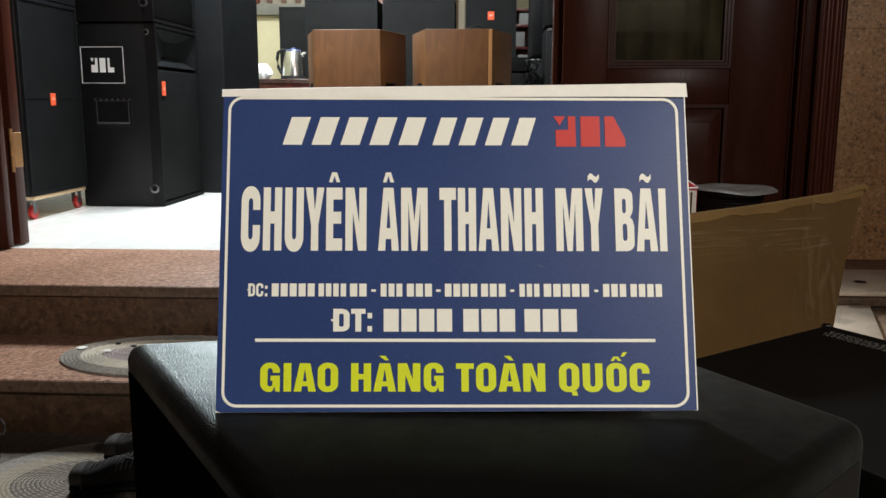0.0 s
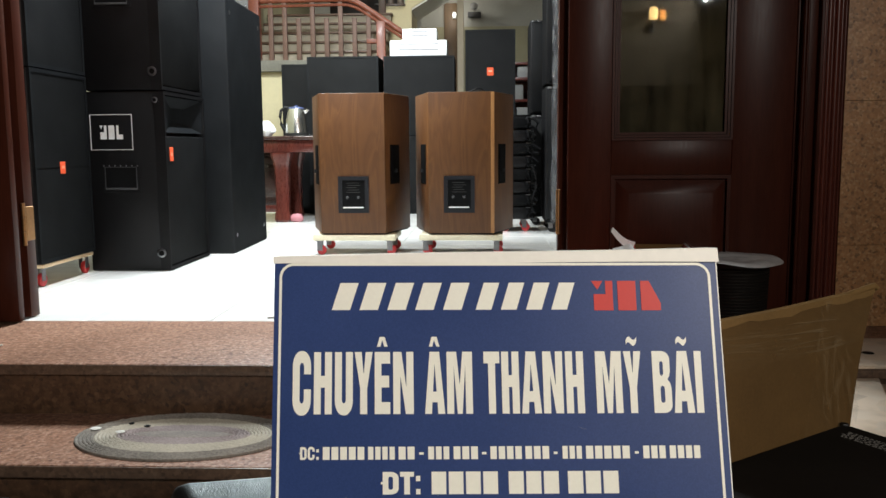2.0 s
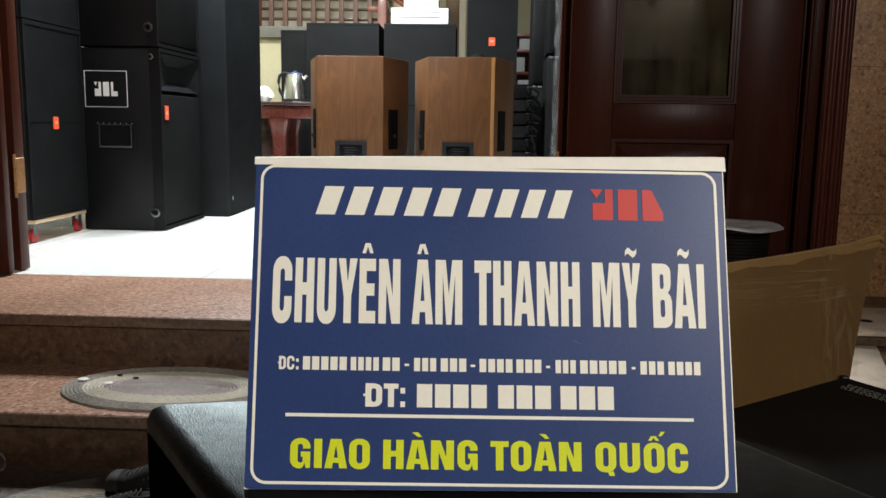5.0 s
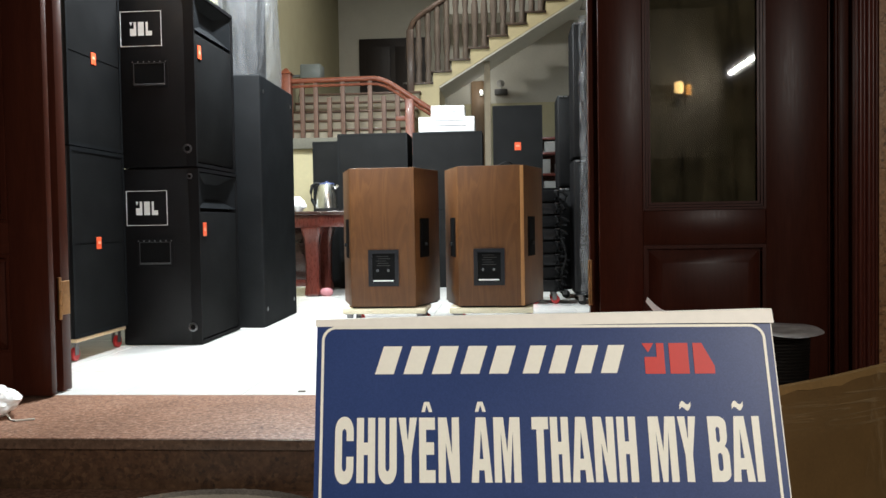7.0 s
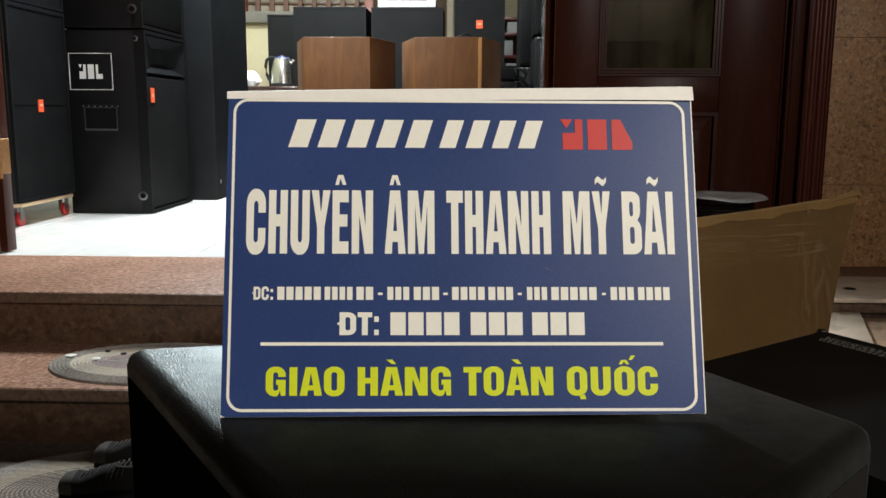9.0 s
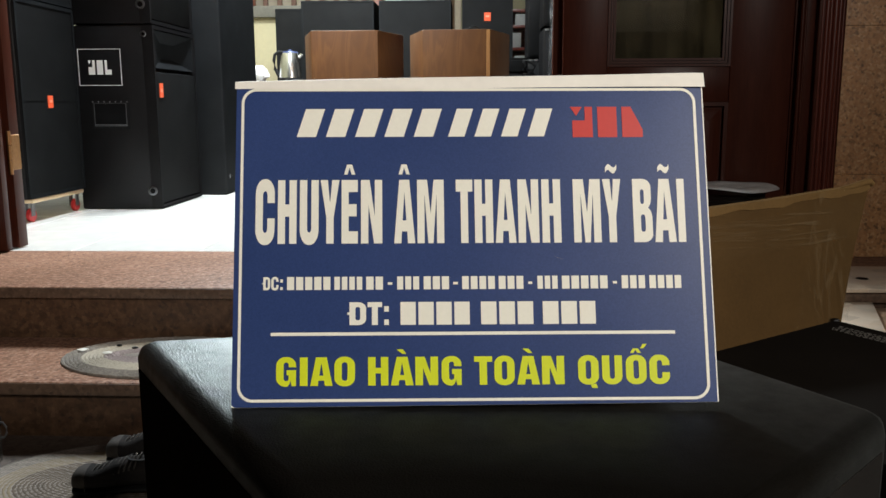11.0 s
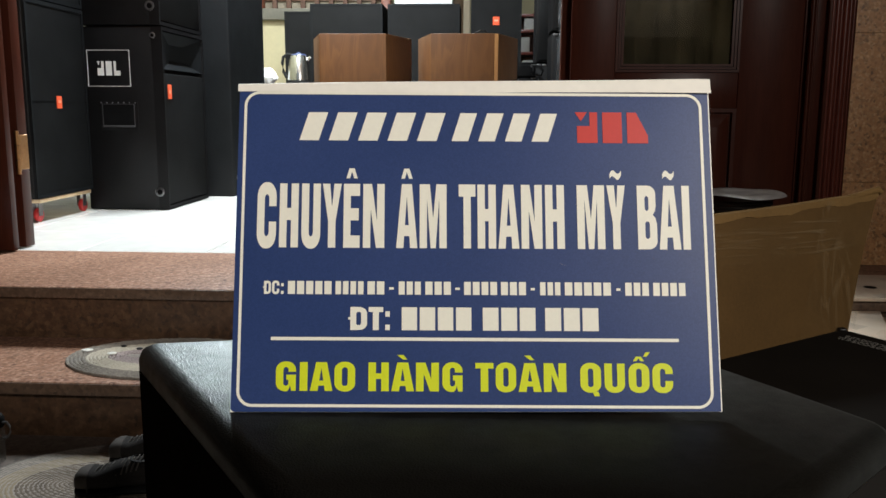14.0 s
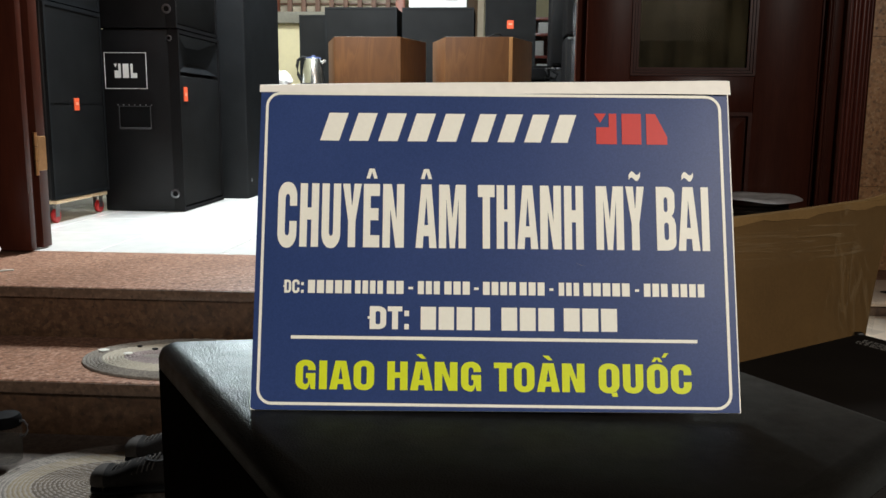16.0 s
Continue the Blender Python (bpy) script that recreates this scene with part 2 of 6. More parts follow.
def matte_black(name, colour, gloss, rough, grain, bump, pebble=0.0, dents=0.15, tint=(1.0, 1.0, 1.0), grazing=False):
    """A dull textured coating: soft scatter with a small, even share of gloss."""
    n = Nodes(name)
    fine, big = n.noise(grain, 4), n.noise(4.0, 4)
    dark, light = tuple(c * 0.7 for c in colour), tuple(c * 1.3 for c in colour)
    col = n.ramp(n.mix(0.5, big, fine), [(0.32, dark), (0.68, light)])
    scatter = n.tree.nodes.new("ShaderNodeBsdfDiffuse")
    shine = n.tree.nodes.new("ShaderNodeBsdfAnisotropic")
    mx = n.tree.nodes.new("ShaderNodeMixShader")
    n.link(col, scatter.inputs["Color"])
    shine.inputs["Color"].default_value = (*tint, 1)
    n.link(n.value(n.mix(0.5, big, fine), rough - 0.06, rough + 0.06), shine.inputs["Roughness"])
    if grazing:
        edge = n.tree.nodes.new("ShaderNodeFresnel")
        edge.inputs["IOR"].default_value = 1.5
        share = n.tree.nodes.new("ShaderNodeMapRange")
        share.inputs["From Min"].default_value, share.inputs["From Max"].default_value = 0.10, 0.30
        share.inputs["To Min"].default_value, share.inputs["To Max"].default_value = gloss * 0.012, gloss
        n.link(edge.outputs[0], share.inputs["Value"])
        worn = n.tree.nodes.new("ShaderNodeMath")
        worn.operation = "MULTIPLY"
        n.link(share.outputs["Result"], worn.inputs[0])
        n.link(n.value(n.noise(26.0, 5, 0.62), 0.45, 1.55), worn.inputs[1])
        n.link(worn.outputs[0], mx.inputs[0])
    else:
        n.link(n.value(big, gloss * 0.8, gloss * 1.2), mx.inputs[0])
    n.bump(fine, bump, 0.0006)
    if pebble:
        n.bump(n.voronoi(pebble, None, "Distance"), dents, 0.0007)
    for node in (scatter, shine):
        n.link(n.last_height, node.inputs["Normal"])
    n.link(scatter.outputs[0], mx.inputs[1])
    n.link(shine.outputs[0], mx.inputs[2])
    n.link(mx.outputs[0], n.tree.nodes["Material Output"].inputs["Surface"])
    return n.mat


M["speaker_paint"] = matte_black("speaker_paint", (0.0072, 0.0070, 0.0075), 0.015, 0.42, 420, 0.4)
M["speaker_grey"] = matte_black("speaker_grey", (0.0076, 0.0084, 0.0094), 0.012, 0.48, 300, 0.4)
M["grille"] = matte_black("grille", (0.0056, 0.0058, 0.0062), 0.012, 0.55, 500, 0.6)
M["rim_grey"] = plain("rim_grey", (0.055, 0.056, 0.058), 0.4)
M["recess_black"] = plain("recess_black", (0.0045, 0.0045, 0.0048), 0.65, grain=90, vary=0.3, spec=0.08)
M["badge_orange"] = plain("badge_orange", (0.80, 0.105, 0.035), 0.4, vary=0.06, bump=0.0)
M["badge_pale"] = plain("badge_pale", (0.85, 0.36, 0.24), 0.5, vary=0.05, bump=0.0)
M["print_white"] = plain("print_white", (0.82, 0.82, 0.80), 0.55, vary=0.05, bump=0.0)
M["chrome"] = plain("chrome", (0.19, 0.195, 0.20), 0.34, 1.0, vary=0.1, bump=0.05)
M["brass"] = plain("brass", (0.38, 0.20, 0.085), 0.42, 0.9, vary=0.3, bump=0.2)
M["red_wheel"] = plain("red_wheel", (0.46, 0.024, 0.026), 0.45, vary=0.1)
M["zinc"] = plain("zinc", (0.20, 0.20, 0.205), 0.45, 0.8, vary=0.25)
M["rubber"] = plain("rubber", (0.016, 0.016, 0.016), 0.7, vary=0.2, spec=0.2)


def sign_print():
    n = Nodes("sign_blue")
    grain = n.noise(600, 3, 0.7)
    cloud = n.noise(5, 4)
    n.set(n.ramp(n.mix(0.65, cloud, grain), [(0.34, (0.020, 0.041, 0.130)), (0.66, (0.035, 0.063, 0.188))]), n.value(cloud, 0.30, 0.44))
    n.bump(grain, 0.04, 0.0003)
    return n.mat


M["sign_blue"] = sign_print()
M["sign_cream"] = plain("sign_cream", (0.88, 0.845, 0.72), 0.45, grain=300, vary=0.04, bump=0.03)
M["sign_yellow"] = plain("sign_yellow", (0.68, 0.74, 0.020), 0.45, grain=300, vary=0.05, bump=0.03)
M["sign_red"] = plain("sign_red", (0.58, 0.036, 0.026), 0.45, grain=300, vary=0.05, bump=0.03)
M["sign_paper"] = plain("sign_paper", (0.88, 0.835, 0.74), 0.55, grain=90, vary=0.06, bump=0.1)


M["leatherette"] = matte_black("leatherette", (0.0056, 0.0049, 0.0040), 0.225, 0.37, 420, 0.30, 520, 0.75, (0.92, 1.0, 1.0), True)
# Sheenless black for the panels that keep the speaker's near sides dark.
M["speaker_side_dark"] = plain("speaker_side_dark", (0.0150, 0.0138, 0.0126), 0.95, grain=700, vary=0.5, bump=0.5, spec=0.0)
M["black_plastic"] = matte_black("black_plastic", (0.0085, 0.0073, 0.0062), 0.024, 0.42, 650, 0.5, 500, 0.3)


def cardboard(name, base):
    n = Nodes(name)
    flute = n.wave(95, 0.4, None, "X", 1)
    fibre = n.noise(160, 4)
    stain = n.noise(4, 5)
    n.set(n.mix(0.35, n.ramp(stain, [(0.34, tuple(c * 0.66 for c in base)), (0.66, tuple(c * 1.12 for c in base))]), n.ramp(fibre, [(0.3, tuple(c * 0.8 for c in base)), (0.7, tuple(c * 1.15 for c in base))])), 0.75, None, 0.12)
    n.bump(flute, 0.05, 0.001)
    n.bump(fibre, 0.15, 0.0006)
    return n.mat


M["cardboard"] = cardboard("cardboard", (0.090, 0.049, 0.0160))
M["cardboard_light"] = cardboard("cardboard_light", (0.160, 0.092, 0.032))


def creased_film(name, colour, scales, most=0.20):
    """Thin packing film: clear, with crease highlights painted as paler lines along and across it."""
    n = Nodes(name)
    n.set(colour, 0.25, None, 0.9)
    lines = None
    for scale, seed in scales:
        field = n.noise(1.0, 2, 0.5, n.mapping(scale), seed)
        thin = n.ramp(field, [(0.478, (0, 0, 0)), (0.496, (1, 1, 1)), (0.502, (1, 1, 1)), (0.52, (0, 0, 0))])
        lines = thin if lines is None else n.mix(1.0, lines, thin, "LIGHTEN")
    where = n.ramp(n.noise(7.0, 2), [(0.46, (0.0, 0.0, 0.0)), (0.66, (1, 1, 1))])
    fac = n.value(n.mix(1.0, lines, where, "MULTIPLY"), 0.015, most)
    see = n.tree.nodes.new("ShaderNodeBsdfTransparent")
    mx = n.tree.nodes.new("ShaderNodeMixShader")
    n.link(fac, mx.inputs[0])
    n.link(see.outputs[0], mx.inputs[1])
    n.link(n.bsdf.outputs[0], mx.inputs[2])
    n.link(mx.outputs[0], n.tree.nodes["Material Output"].inputs["Surface"])
    n.bump(lines, 0.4, 0.002)
    return n.mat


M["tape"] = creased_film("tape", (0.30, 0.22, 0.125), (((10, 10, 1.0), 1.4), ((22, 22, 2.6), 0.8)), 0.15)
M["film_band"] = creased_film("film_band", (0.30, 0.22, 0.125), (((1.2, 1.2, 26), 0.5), ((2.2, 2.2, 44), 0.3)), 0.24)
M["film"] = clear("film", (0.22, 0.225, 0.235), 0.07, 0.34, 1.0, 0.75)
M["glass"] = clear("glass", (0.056, 0.047, 0.026), 0.018, 0.72, 0.7, 0.0, 0.75)
M["jar_glass"] = clear("jar_glass", (0.22, 0.22, 0.20), 0.06, 0.16, 1.0)
M["box_red"] = plain("box_red", (0.52, 0.030, 0.028), 0.42, grain=40, vary=0.12)
M["white_sheet"] = plain("white_sheet", (0.90, 0.90, 0.88), 0.22, grain=30, vary=0.12, bump=0.3)
M["white_card"] = plain("white_card", (0.85, 0.86, 0.86), 0.6, vary=0.03)
M["dolly_cream"] = plain("dolly_cream", (0.66, 0.60, 0.44), 0.6, vary=0.12)
M["pink_toy"] = plain("pink_toy", (0.42, 0.17, 0.19), 0.5, vary=0.15)
M["steel"] = plain("steel", (0.62, 0.62, 0.60), 0.24, 1.0, grain=80, vary=0.08, bump=0.05)
M["blue_plastic"] = plain("blue_plastic", (0.03, 0.045, 0.12), 0.4)
M["shoe_upper"] = plain("shoe_upper", (0.024, 0.022, 0.021), 0.85, grain=260, vary=0.5, bump=0.8, spec=0.06)
M["shoe_lace"] = plain("shoe_lace", (0.085, 0.077, 0.070), 0.9, vary=0.3, bump=0.4, spec=0.05)
M["shoe_toe"] = plain("shoe_toe", (0.062, 0.055, 0.050), 0.75, grain=120, vary=0.25, bump=0.3, spec=0.1)
M["mat_dark"] = plain("mat_dark", (0.22, 0.195, 0.165), 0.95, grain=120, vary=0.6, bump=1.0)
M["mat_pale"] = plain("mat_pale", (0.46, 0.415, 0.335), 0.95, grain=240, vary=0.35, bump=0.9)
M["mat_mid"] = plain("mat_mid", (0.33, 0.285, 0.245), 0.95, grain=200, vary=0.4, bump=0.9)
M["mat_brown"] = plain("mat_brown", (0.135, 0.104, 0.076), 0.95, grain=30, vary=0.45, bump=0.6)
M["mat_core"] = plain("mat_core", (0.22, 0.19, 0.165), 0.95, grain=160, vary=0.5, bump=1.0)
M["mat_plum"] = plain("mat_plum", (0.34, 0.285, 0.275), 0.95, grain=200, vary=0.4, bump=0.9)
M["shelf_grey"] = plain("shelf_grey", (0.30, 0.30, 0.29), 0.7, vary=0.2)
M["mat_tan"] = plain("mat_tan", (0.27, 0.215, 0.140), 0.95, grain=240, vary=0.35, bump=0.9)
M["cord_white"] = plain("cord_white", (0.70, 0.68, 0.62), 0.6)
M["brown_panel"] = wood("brown_panel", (0.10, 0.060, 0.028), (0.14, 0.085, 0.040), (0.18, 0.11, 0.055), (14, 14, 2), 0.5, 0.0)
M["faint_print"] = plain("faint_print", (0.22, 0.21, 0.19), 0.6)
M["plate_print"] = plain("plate_print", (0.026, 0.025, 0.023), 0.6)
M["plate_rim"] = plain("plate_rim", (0.009, 0.0095, 0.012), 0.5, spec=0.3)
M["case_grey"] = plain("case_grey", (0.16, 0.18, 0.17), 0.5)
M["cable"] = plain("cable", (0.006, 0.006, 0.0065), 0.5, spec=0.15)
M["leaf"] = plain("leaf", (0.05, 0.09, 0.03), 0.5)
M["tube_glow"] = emitter("tube_glow", (1.0, 0.97, 0.92), 9.0)
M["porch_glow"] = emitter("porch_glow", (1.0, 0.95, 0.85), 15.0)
M["bulb_glow"] = emitter("bulb_glow", (1.0, 0.64, 0.24), 20.0)
# Emission for the plate that the sconce globe lights orange.
M["amber_glow"] = emitter("amber_glow", (1.0, 0.46, 0.10), 0.9)
M["spot_glow"] = emitter("spot_glow", (1.0, 0.97, 0.92), 8.0)

# ---- building helpers ----


def box(bm, c, s, bevel=0.0, seg=2, m=None):
    """A box with centre c and size s, its edges rounded by bevel."""
    made = bmesh.ops.create_cube(bm, size=1.0, matrix=Matrix.Translation(c) @ Matrix.Diagonal((*s, 1)))
    verts = made["verts"]
    if m is not None:
        bmesh.ops.transform(bm, matrix=m, verts=verts)
    if bevel:
        edges = list({e for v in verts for e in v.link_edges})
        bmesh.ops.bevel(bm, geom=edges, offset=bevel, segments=seg, profile=0.5, affect="EDGES", clamp_overlap=True)


def span(bm, x0, x1, y0, y1, z0, z1, bevel=0.0, seg=2):
    box(bm, ((x0 + x1) / 2, (y0 + y1) / 2, (z0 + z1) / 2), (abs(x1 - x0), abs(y1 - y0), abs(z1 - z0)), bevel, seg)


def rod(bm, a, b, r, n=12, r2=None):
    """A rod from a to b."""
    a, b = Vector(a), Vector(b)
    d = b - a
    m = Matrix.Translation((a + b) / 2) @ d.to_track_quat("Z", "Y").to_matrix().to_4x4()
    bmesh.ops.create_cone(bm, cap_ends=True, segments=n, radius1=r, radius2=r if r2 is None else r2, depth=d.length, matrix=m)


def sweep(bm, pts, r, n=8):
    """A bent rod through the points."""
    pts = [Vector(p) for p in pts]
    rings = []
    for i, p in enumerate(pts):
        d = (pts[min(i + 1, len(pts) - 1)] - pts[max(i - 1, 0)]).normalized()
        q = d.to_track_quat("Z", "Y")
        rings.append([bm.verts.new(p + q @ Vector((r * math.cos(2 * math.pi * k / n), r * math.sin(2 * math.pi * k / n), 0))) for k in range(n)])
    for a, b in zip(rings, rings[1:]):
        for k in range(n):
            bm.faces.new((a[k], a[(k + 1) % n], b[(k + 1) % n], b[k]))
    bm.faces.new(rings[0][::-1])
    bm.faces.new(rings[-1])


def lathe(bm, profile, n=28, at=(0, 0, 0), squash=(1, 1)):
    """A turned body from (radius, height) pairs."""
    rings = []
    for r, z in profile:
        rings.append([bm.verts.new((at[0] + squash[0] * r * math.cos(2 * math.pi * k / n), at[1] + squash[1] * r * math.sin(2 * math.pi * k / n), at[2] + z)) for k in range(n)])
    for a, b in zip(rings, rings[1:]):
        for k in range(n):
            bm.faces.new((a[k], a[(k + 1) % n], b[(k + 1) % n], b[k]))
    bm.faces.new(rings[0][::-1])
    bm.faces.new(rings[-1])


def prism(bm, outline, z0, z1, bevel=0.0, seg=2):
    """An upright prism over a plan outline, counter-clockwise."""
    low = [bm.verts.new((x, y, z0)) for x, y in outline]
    top = [bm.verts.new((x, y, z1)) for x, y in outline]
    bm.faces.new(low[::-1])
    bm.faces.new(top)
    k = len(outline)
    for i in range(k):
        bm.faces.new((low[i], low[(i + 1) % k], top[(i + 1) % k], top[i]))
    if bevel:
        bmesh.ops.bevel(bm, geom=list({e for v in low + top for e in v.link_edges}), offset=bevel, segments=seg, profile=0.5, affect="EDGES", clamp_overlap=True)


def extrude_outline(bm, outline, y0, y1):
    """A prism over an outline in the x-z plane, from y0 to y1."""
    a = [bm.verts.new((x, y0, z)) for x, z in outline]
    b = [bm.verts.new((x, y1, z)) for x, z in outline]
    bm.faces.new(a)
    bm.faces.new(b[::-1])
    k = len(outline)
    for i in range(k):
        bm.faces.new((a[(i + 1) % k], a[i], b[i], b[(i + 1) % k]))


def finish(bm, name, material, smooth=35):
    bmesh.ops.recalc_face_normals(bm, faces=bm.faces)
    mesh = bpy.data.meshes.new(name)
    bm.to_mesh(mesh)
    bm.free()
    if material is not None:
        mesh.materials.append(material)
    mesh.shade_smooth()
    mesh.set_sharp_from_angle(angle=radians(smooth))
    return mesh


def thing(name, label, category, m=None, group="", kind=""):
    ob = new(name)
    ob.empty_display_size = 0.1
    if m is not None:
        ob.matrix_world = m
    return tagged(ob, label, category, group, kind)


def part(name, bm, material, parent, label="", m=None):
    ob = new(name, finish(bm, name, material))
    ob.parent = parent
    if m is not None:
        ob.matrix_local = m
    if label:
        ob["label"] = label
    return ob


def solid(name, bm, material, label, category, kind="", group="", m=None):
    ob = new(name, finish(bm, name, material))
    if m is not None:
        ob.matrix_world = m
    return tagged(ob, label, category, group, kind)


def piece(name, mesh, parent, m):
    ob = new(name, mesh)
    ob.parent = parent
    ob.matrix_local = m
    return ob


def ring_frame(bm, axis, d0, d1, u0, u1, z0, z1, w):
    """A rectangular frame of bar width w as one closed body; axis 'x' or 'y' is its thickness."""
    def at(d, u, z):
        return bm.verts.new((d, u, z) if axis == "x" else (u, d, z))
    loops = []
    for d in (d0, d1):
        for o in (0.0, w):
            loops.append([at(d, u, z) for u, z in ((u0 + o, z0 + o), (u1 - o, z0 + o), (u1 - o, z1 - o), (u0 + o, z1 - o))])
    for a, b in ((0, 1), (1, 3), (3, 2), (2, 0)):
        for i in range(4):
            j = (i + 1) % 4
            bm.faces.new((loops[a][i], loops[a][j], loops[b][j], loops[b][i]))


BM = bmesh.new

# ---- the house: ground, steps, floor, walls ----
bm = BM()
span(bm, -40, 40, -40, 40, -0.30, 0.0)
ground = solid("ground", bm, M["paving"], "dark speckled stone paving in front of the steps", "ground", "structure")

bm = BM()
span(bm, -4.6, 2.66, 3.41, 4.10, 0.0, FLOOR - 0.042)
upper = solid("step_upper", bm, M["granite_riser_shaded"], "brown granite riser, deepened for shade, under the top step", "step", "structure")
bm = BM()
span(bm, -4.6, 2.66, 3.393, 4.160, FLOOR - 0.042, FLOOR, 0.004)
part("slab", bm, M["granite_step"], upper, "polished reddish granite tread")
# Strip over the tread's front edge, its shade given as darker stone.
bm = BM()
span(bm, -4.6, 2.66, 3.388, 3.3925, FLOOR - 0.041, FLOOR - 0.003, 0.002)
part("nosing", bm, M["granite_edge_shaded"], upper, "tread edge with its front shade put in the colour")
bm = BM()
span(bm, -4.6, 2.66, 2.932, 3.41, 0.0, TREAD - 0.042)
lower = solid("step_lower", bm, M["granite_riser_shaded"], "brown granite riser, deepened for shade, under the lower step", "step", "structure")
bm = BM()
span(bm, -4.6, 2.66, 2.903, 3.41, TREAD - 0.042, TREAD, 0.004)
part("slab", bm, M["granite_step"], lower, "polished reddish granite tread")
# Same strip, coloured for shade, on the lower tread.
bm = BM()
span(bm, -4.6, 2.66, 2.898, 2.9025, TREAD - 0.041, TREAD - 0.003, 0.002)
part("nosing", bm, M["granite_edge_shaded"], lower, "tread edge with its front shade put in the colour")

bm = BM()
span(bm, -3.2, 3.2, 4.10, 16.2, 0.0, FLOOR - 0.006)
floor = solid("floor", bm, M["grout"], "glossy white floor tiles with thin joints", "floor", "structure")

# walls of the house
bm = BM()
span(bm, -3.2, -3.0, 4.35, 16.2, FLOOR - 0.02, 6.2)
solid("wall_left", bm, M["side_wall"], "cream yellow painted plaster wall", "wall", "structure")
# Never in view; dark colour chosen to cut light bounced onto the cabinets.
bm = BM()
span(bm, 3.0, 3.2, 4.35, 16.2, FLOOR - 0.02, 6.2)
solid("wall_right", bm, M["bounce_dark"], "unseen side wall darkened to cut bounced light", "wall", "structure")
bm = BM()
span(bm, -3.0, 3.0, 15.6, 15.8, FLOOR - 0.02, 6.2)
solid("wall_back", bm, M["stair_wall"], "pale grey painted wall behind the stair", "wall", "structure")
bm = BM()
span(bm, -3.0, 3.0, 4.35, 9.6, 4.05, 4.20)
span(bm, -3.2, 3.2, 9.6, 16.2, 6.2, 6.35)
span(bm, -3.2, 3.2, 4.35, 9.6, 4.20, 6.35)
solid("ceiling", bm, M["white_wall"], "white painted ceiling over the showroom", "ceiling", "structure")
bm = BM()
span(bm, -0.92, 3.0, 13.66, 15.6, 4.42, 4.55)
solid("ceiling_soffit", bm, M["grey_soffit"], "grey soffit of the room beyond the stair", "ceiling", "structure")

bm = BM()
span(bm, -0.92, 3.0, 13.656, 13.66, 4.42, 4.55)
span(bm, -0.92, 3.0, 13.656, 13.80, 4.55, 6.2)
solid("wall_upper", bm, M["hall_grey"], "pale grey wall above the room beyond the stair", "wall", "structure")

# front wall, clad with granite, round the door opening
bm = BM()
span(bm, 1.570, 2.66, 4.10, 4.35, FLOOR, 6.35)
span(bm, -4.6, -3.24, 4.10, 4.35, FLOOR, 6.35)
span(bm, -3.24, 1.570, 4.10, 4.35, 3.05, 6.35)
front = solid("wall_front", bm, M["granite_wall"], "house front clad with brown speckled granite panels", "wall", "structure")
for x0, x1 in ((1.571, 2.65), (-4.59, -3.245)):
    for z0, z1 in ((FLOOR + 0.002, 0.7412), (0.7424, 1.3532), (1.3544, 1.9612), (1.9624, 2.5712), (2.5724, 3.18)):
        bm = BM()
        span(bm, x0, x1, 4.072, 4.102, z0, z1, 0.0008, 1)
        part("panel", bm, M["granite_wall"], front)

# closing walls of the yard behind the camera
bm = BM()
span(bm, 2.66, 2.86, -2.20, 4.10, 0.0, 3.6)
solid("wall_yard_side", bm, M["yard_wall_lit"], "rendered side wall of the yard, tube glow in its colour", "wall", "structure")
bm = BM()
span(bm, -7.0, 2.86, -2.70, -2.20, 0.0, 3.6)
solid("wall_yard_back", bm, M["street_wall"], "plain rendered wall across the yard", "wall", "structure")
bm = BM()
span(bm, -7.2, -7.0, -2.70, 4.10, 0.0, 3.6)
solid("wall_yard_far", bm, M["street_wall"], "plain rendered wall of the yard", "wall", "structure")

# Added dark block for the unknown dark band mirrored in the pane.
bm = BM()
span(bm, -6.9, 2.60, -2.198, -2.10, 0.0, 1.86)
solid("yard_dark_standin", bm, M["standin_dark"], "dark stand-in for the unknown mass mirrored in the door glass", "wall", "structure")


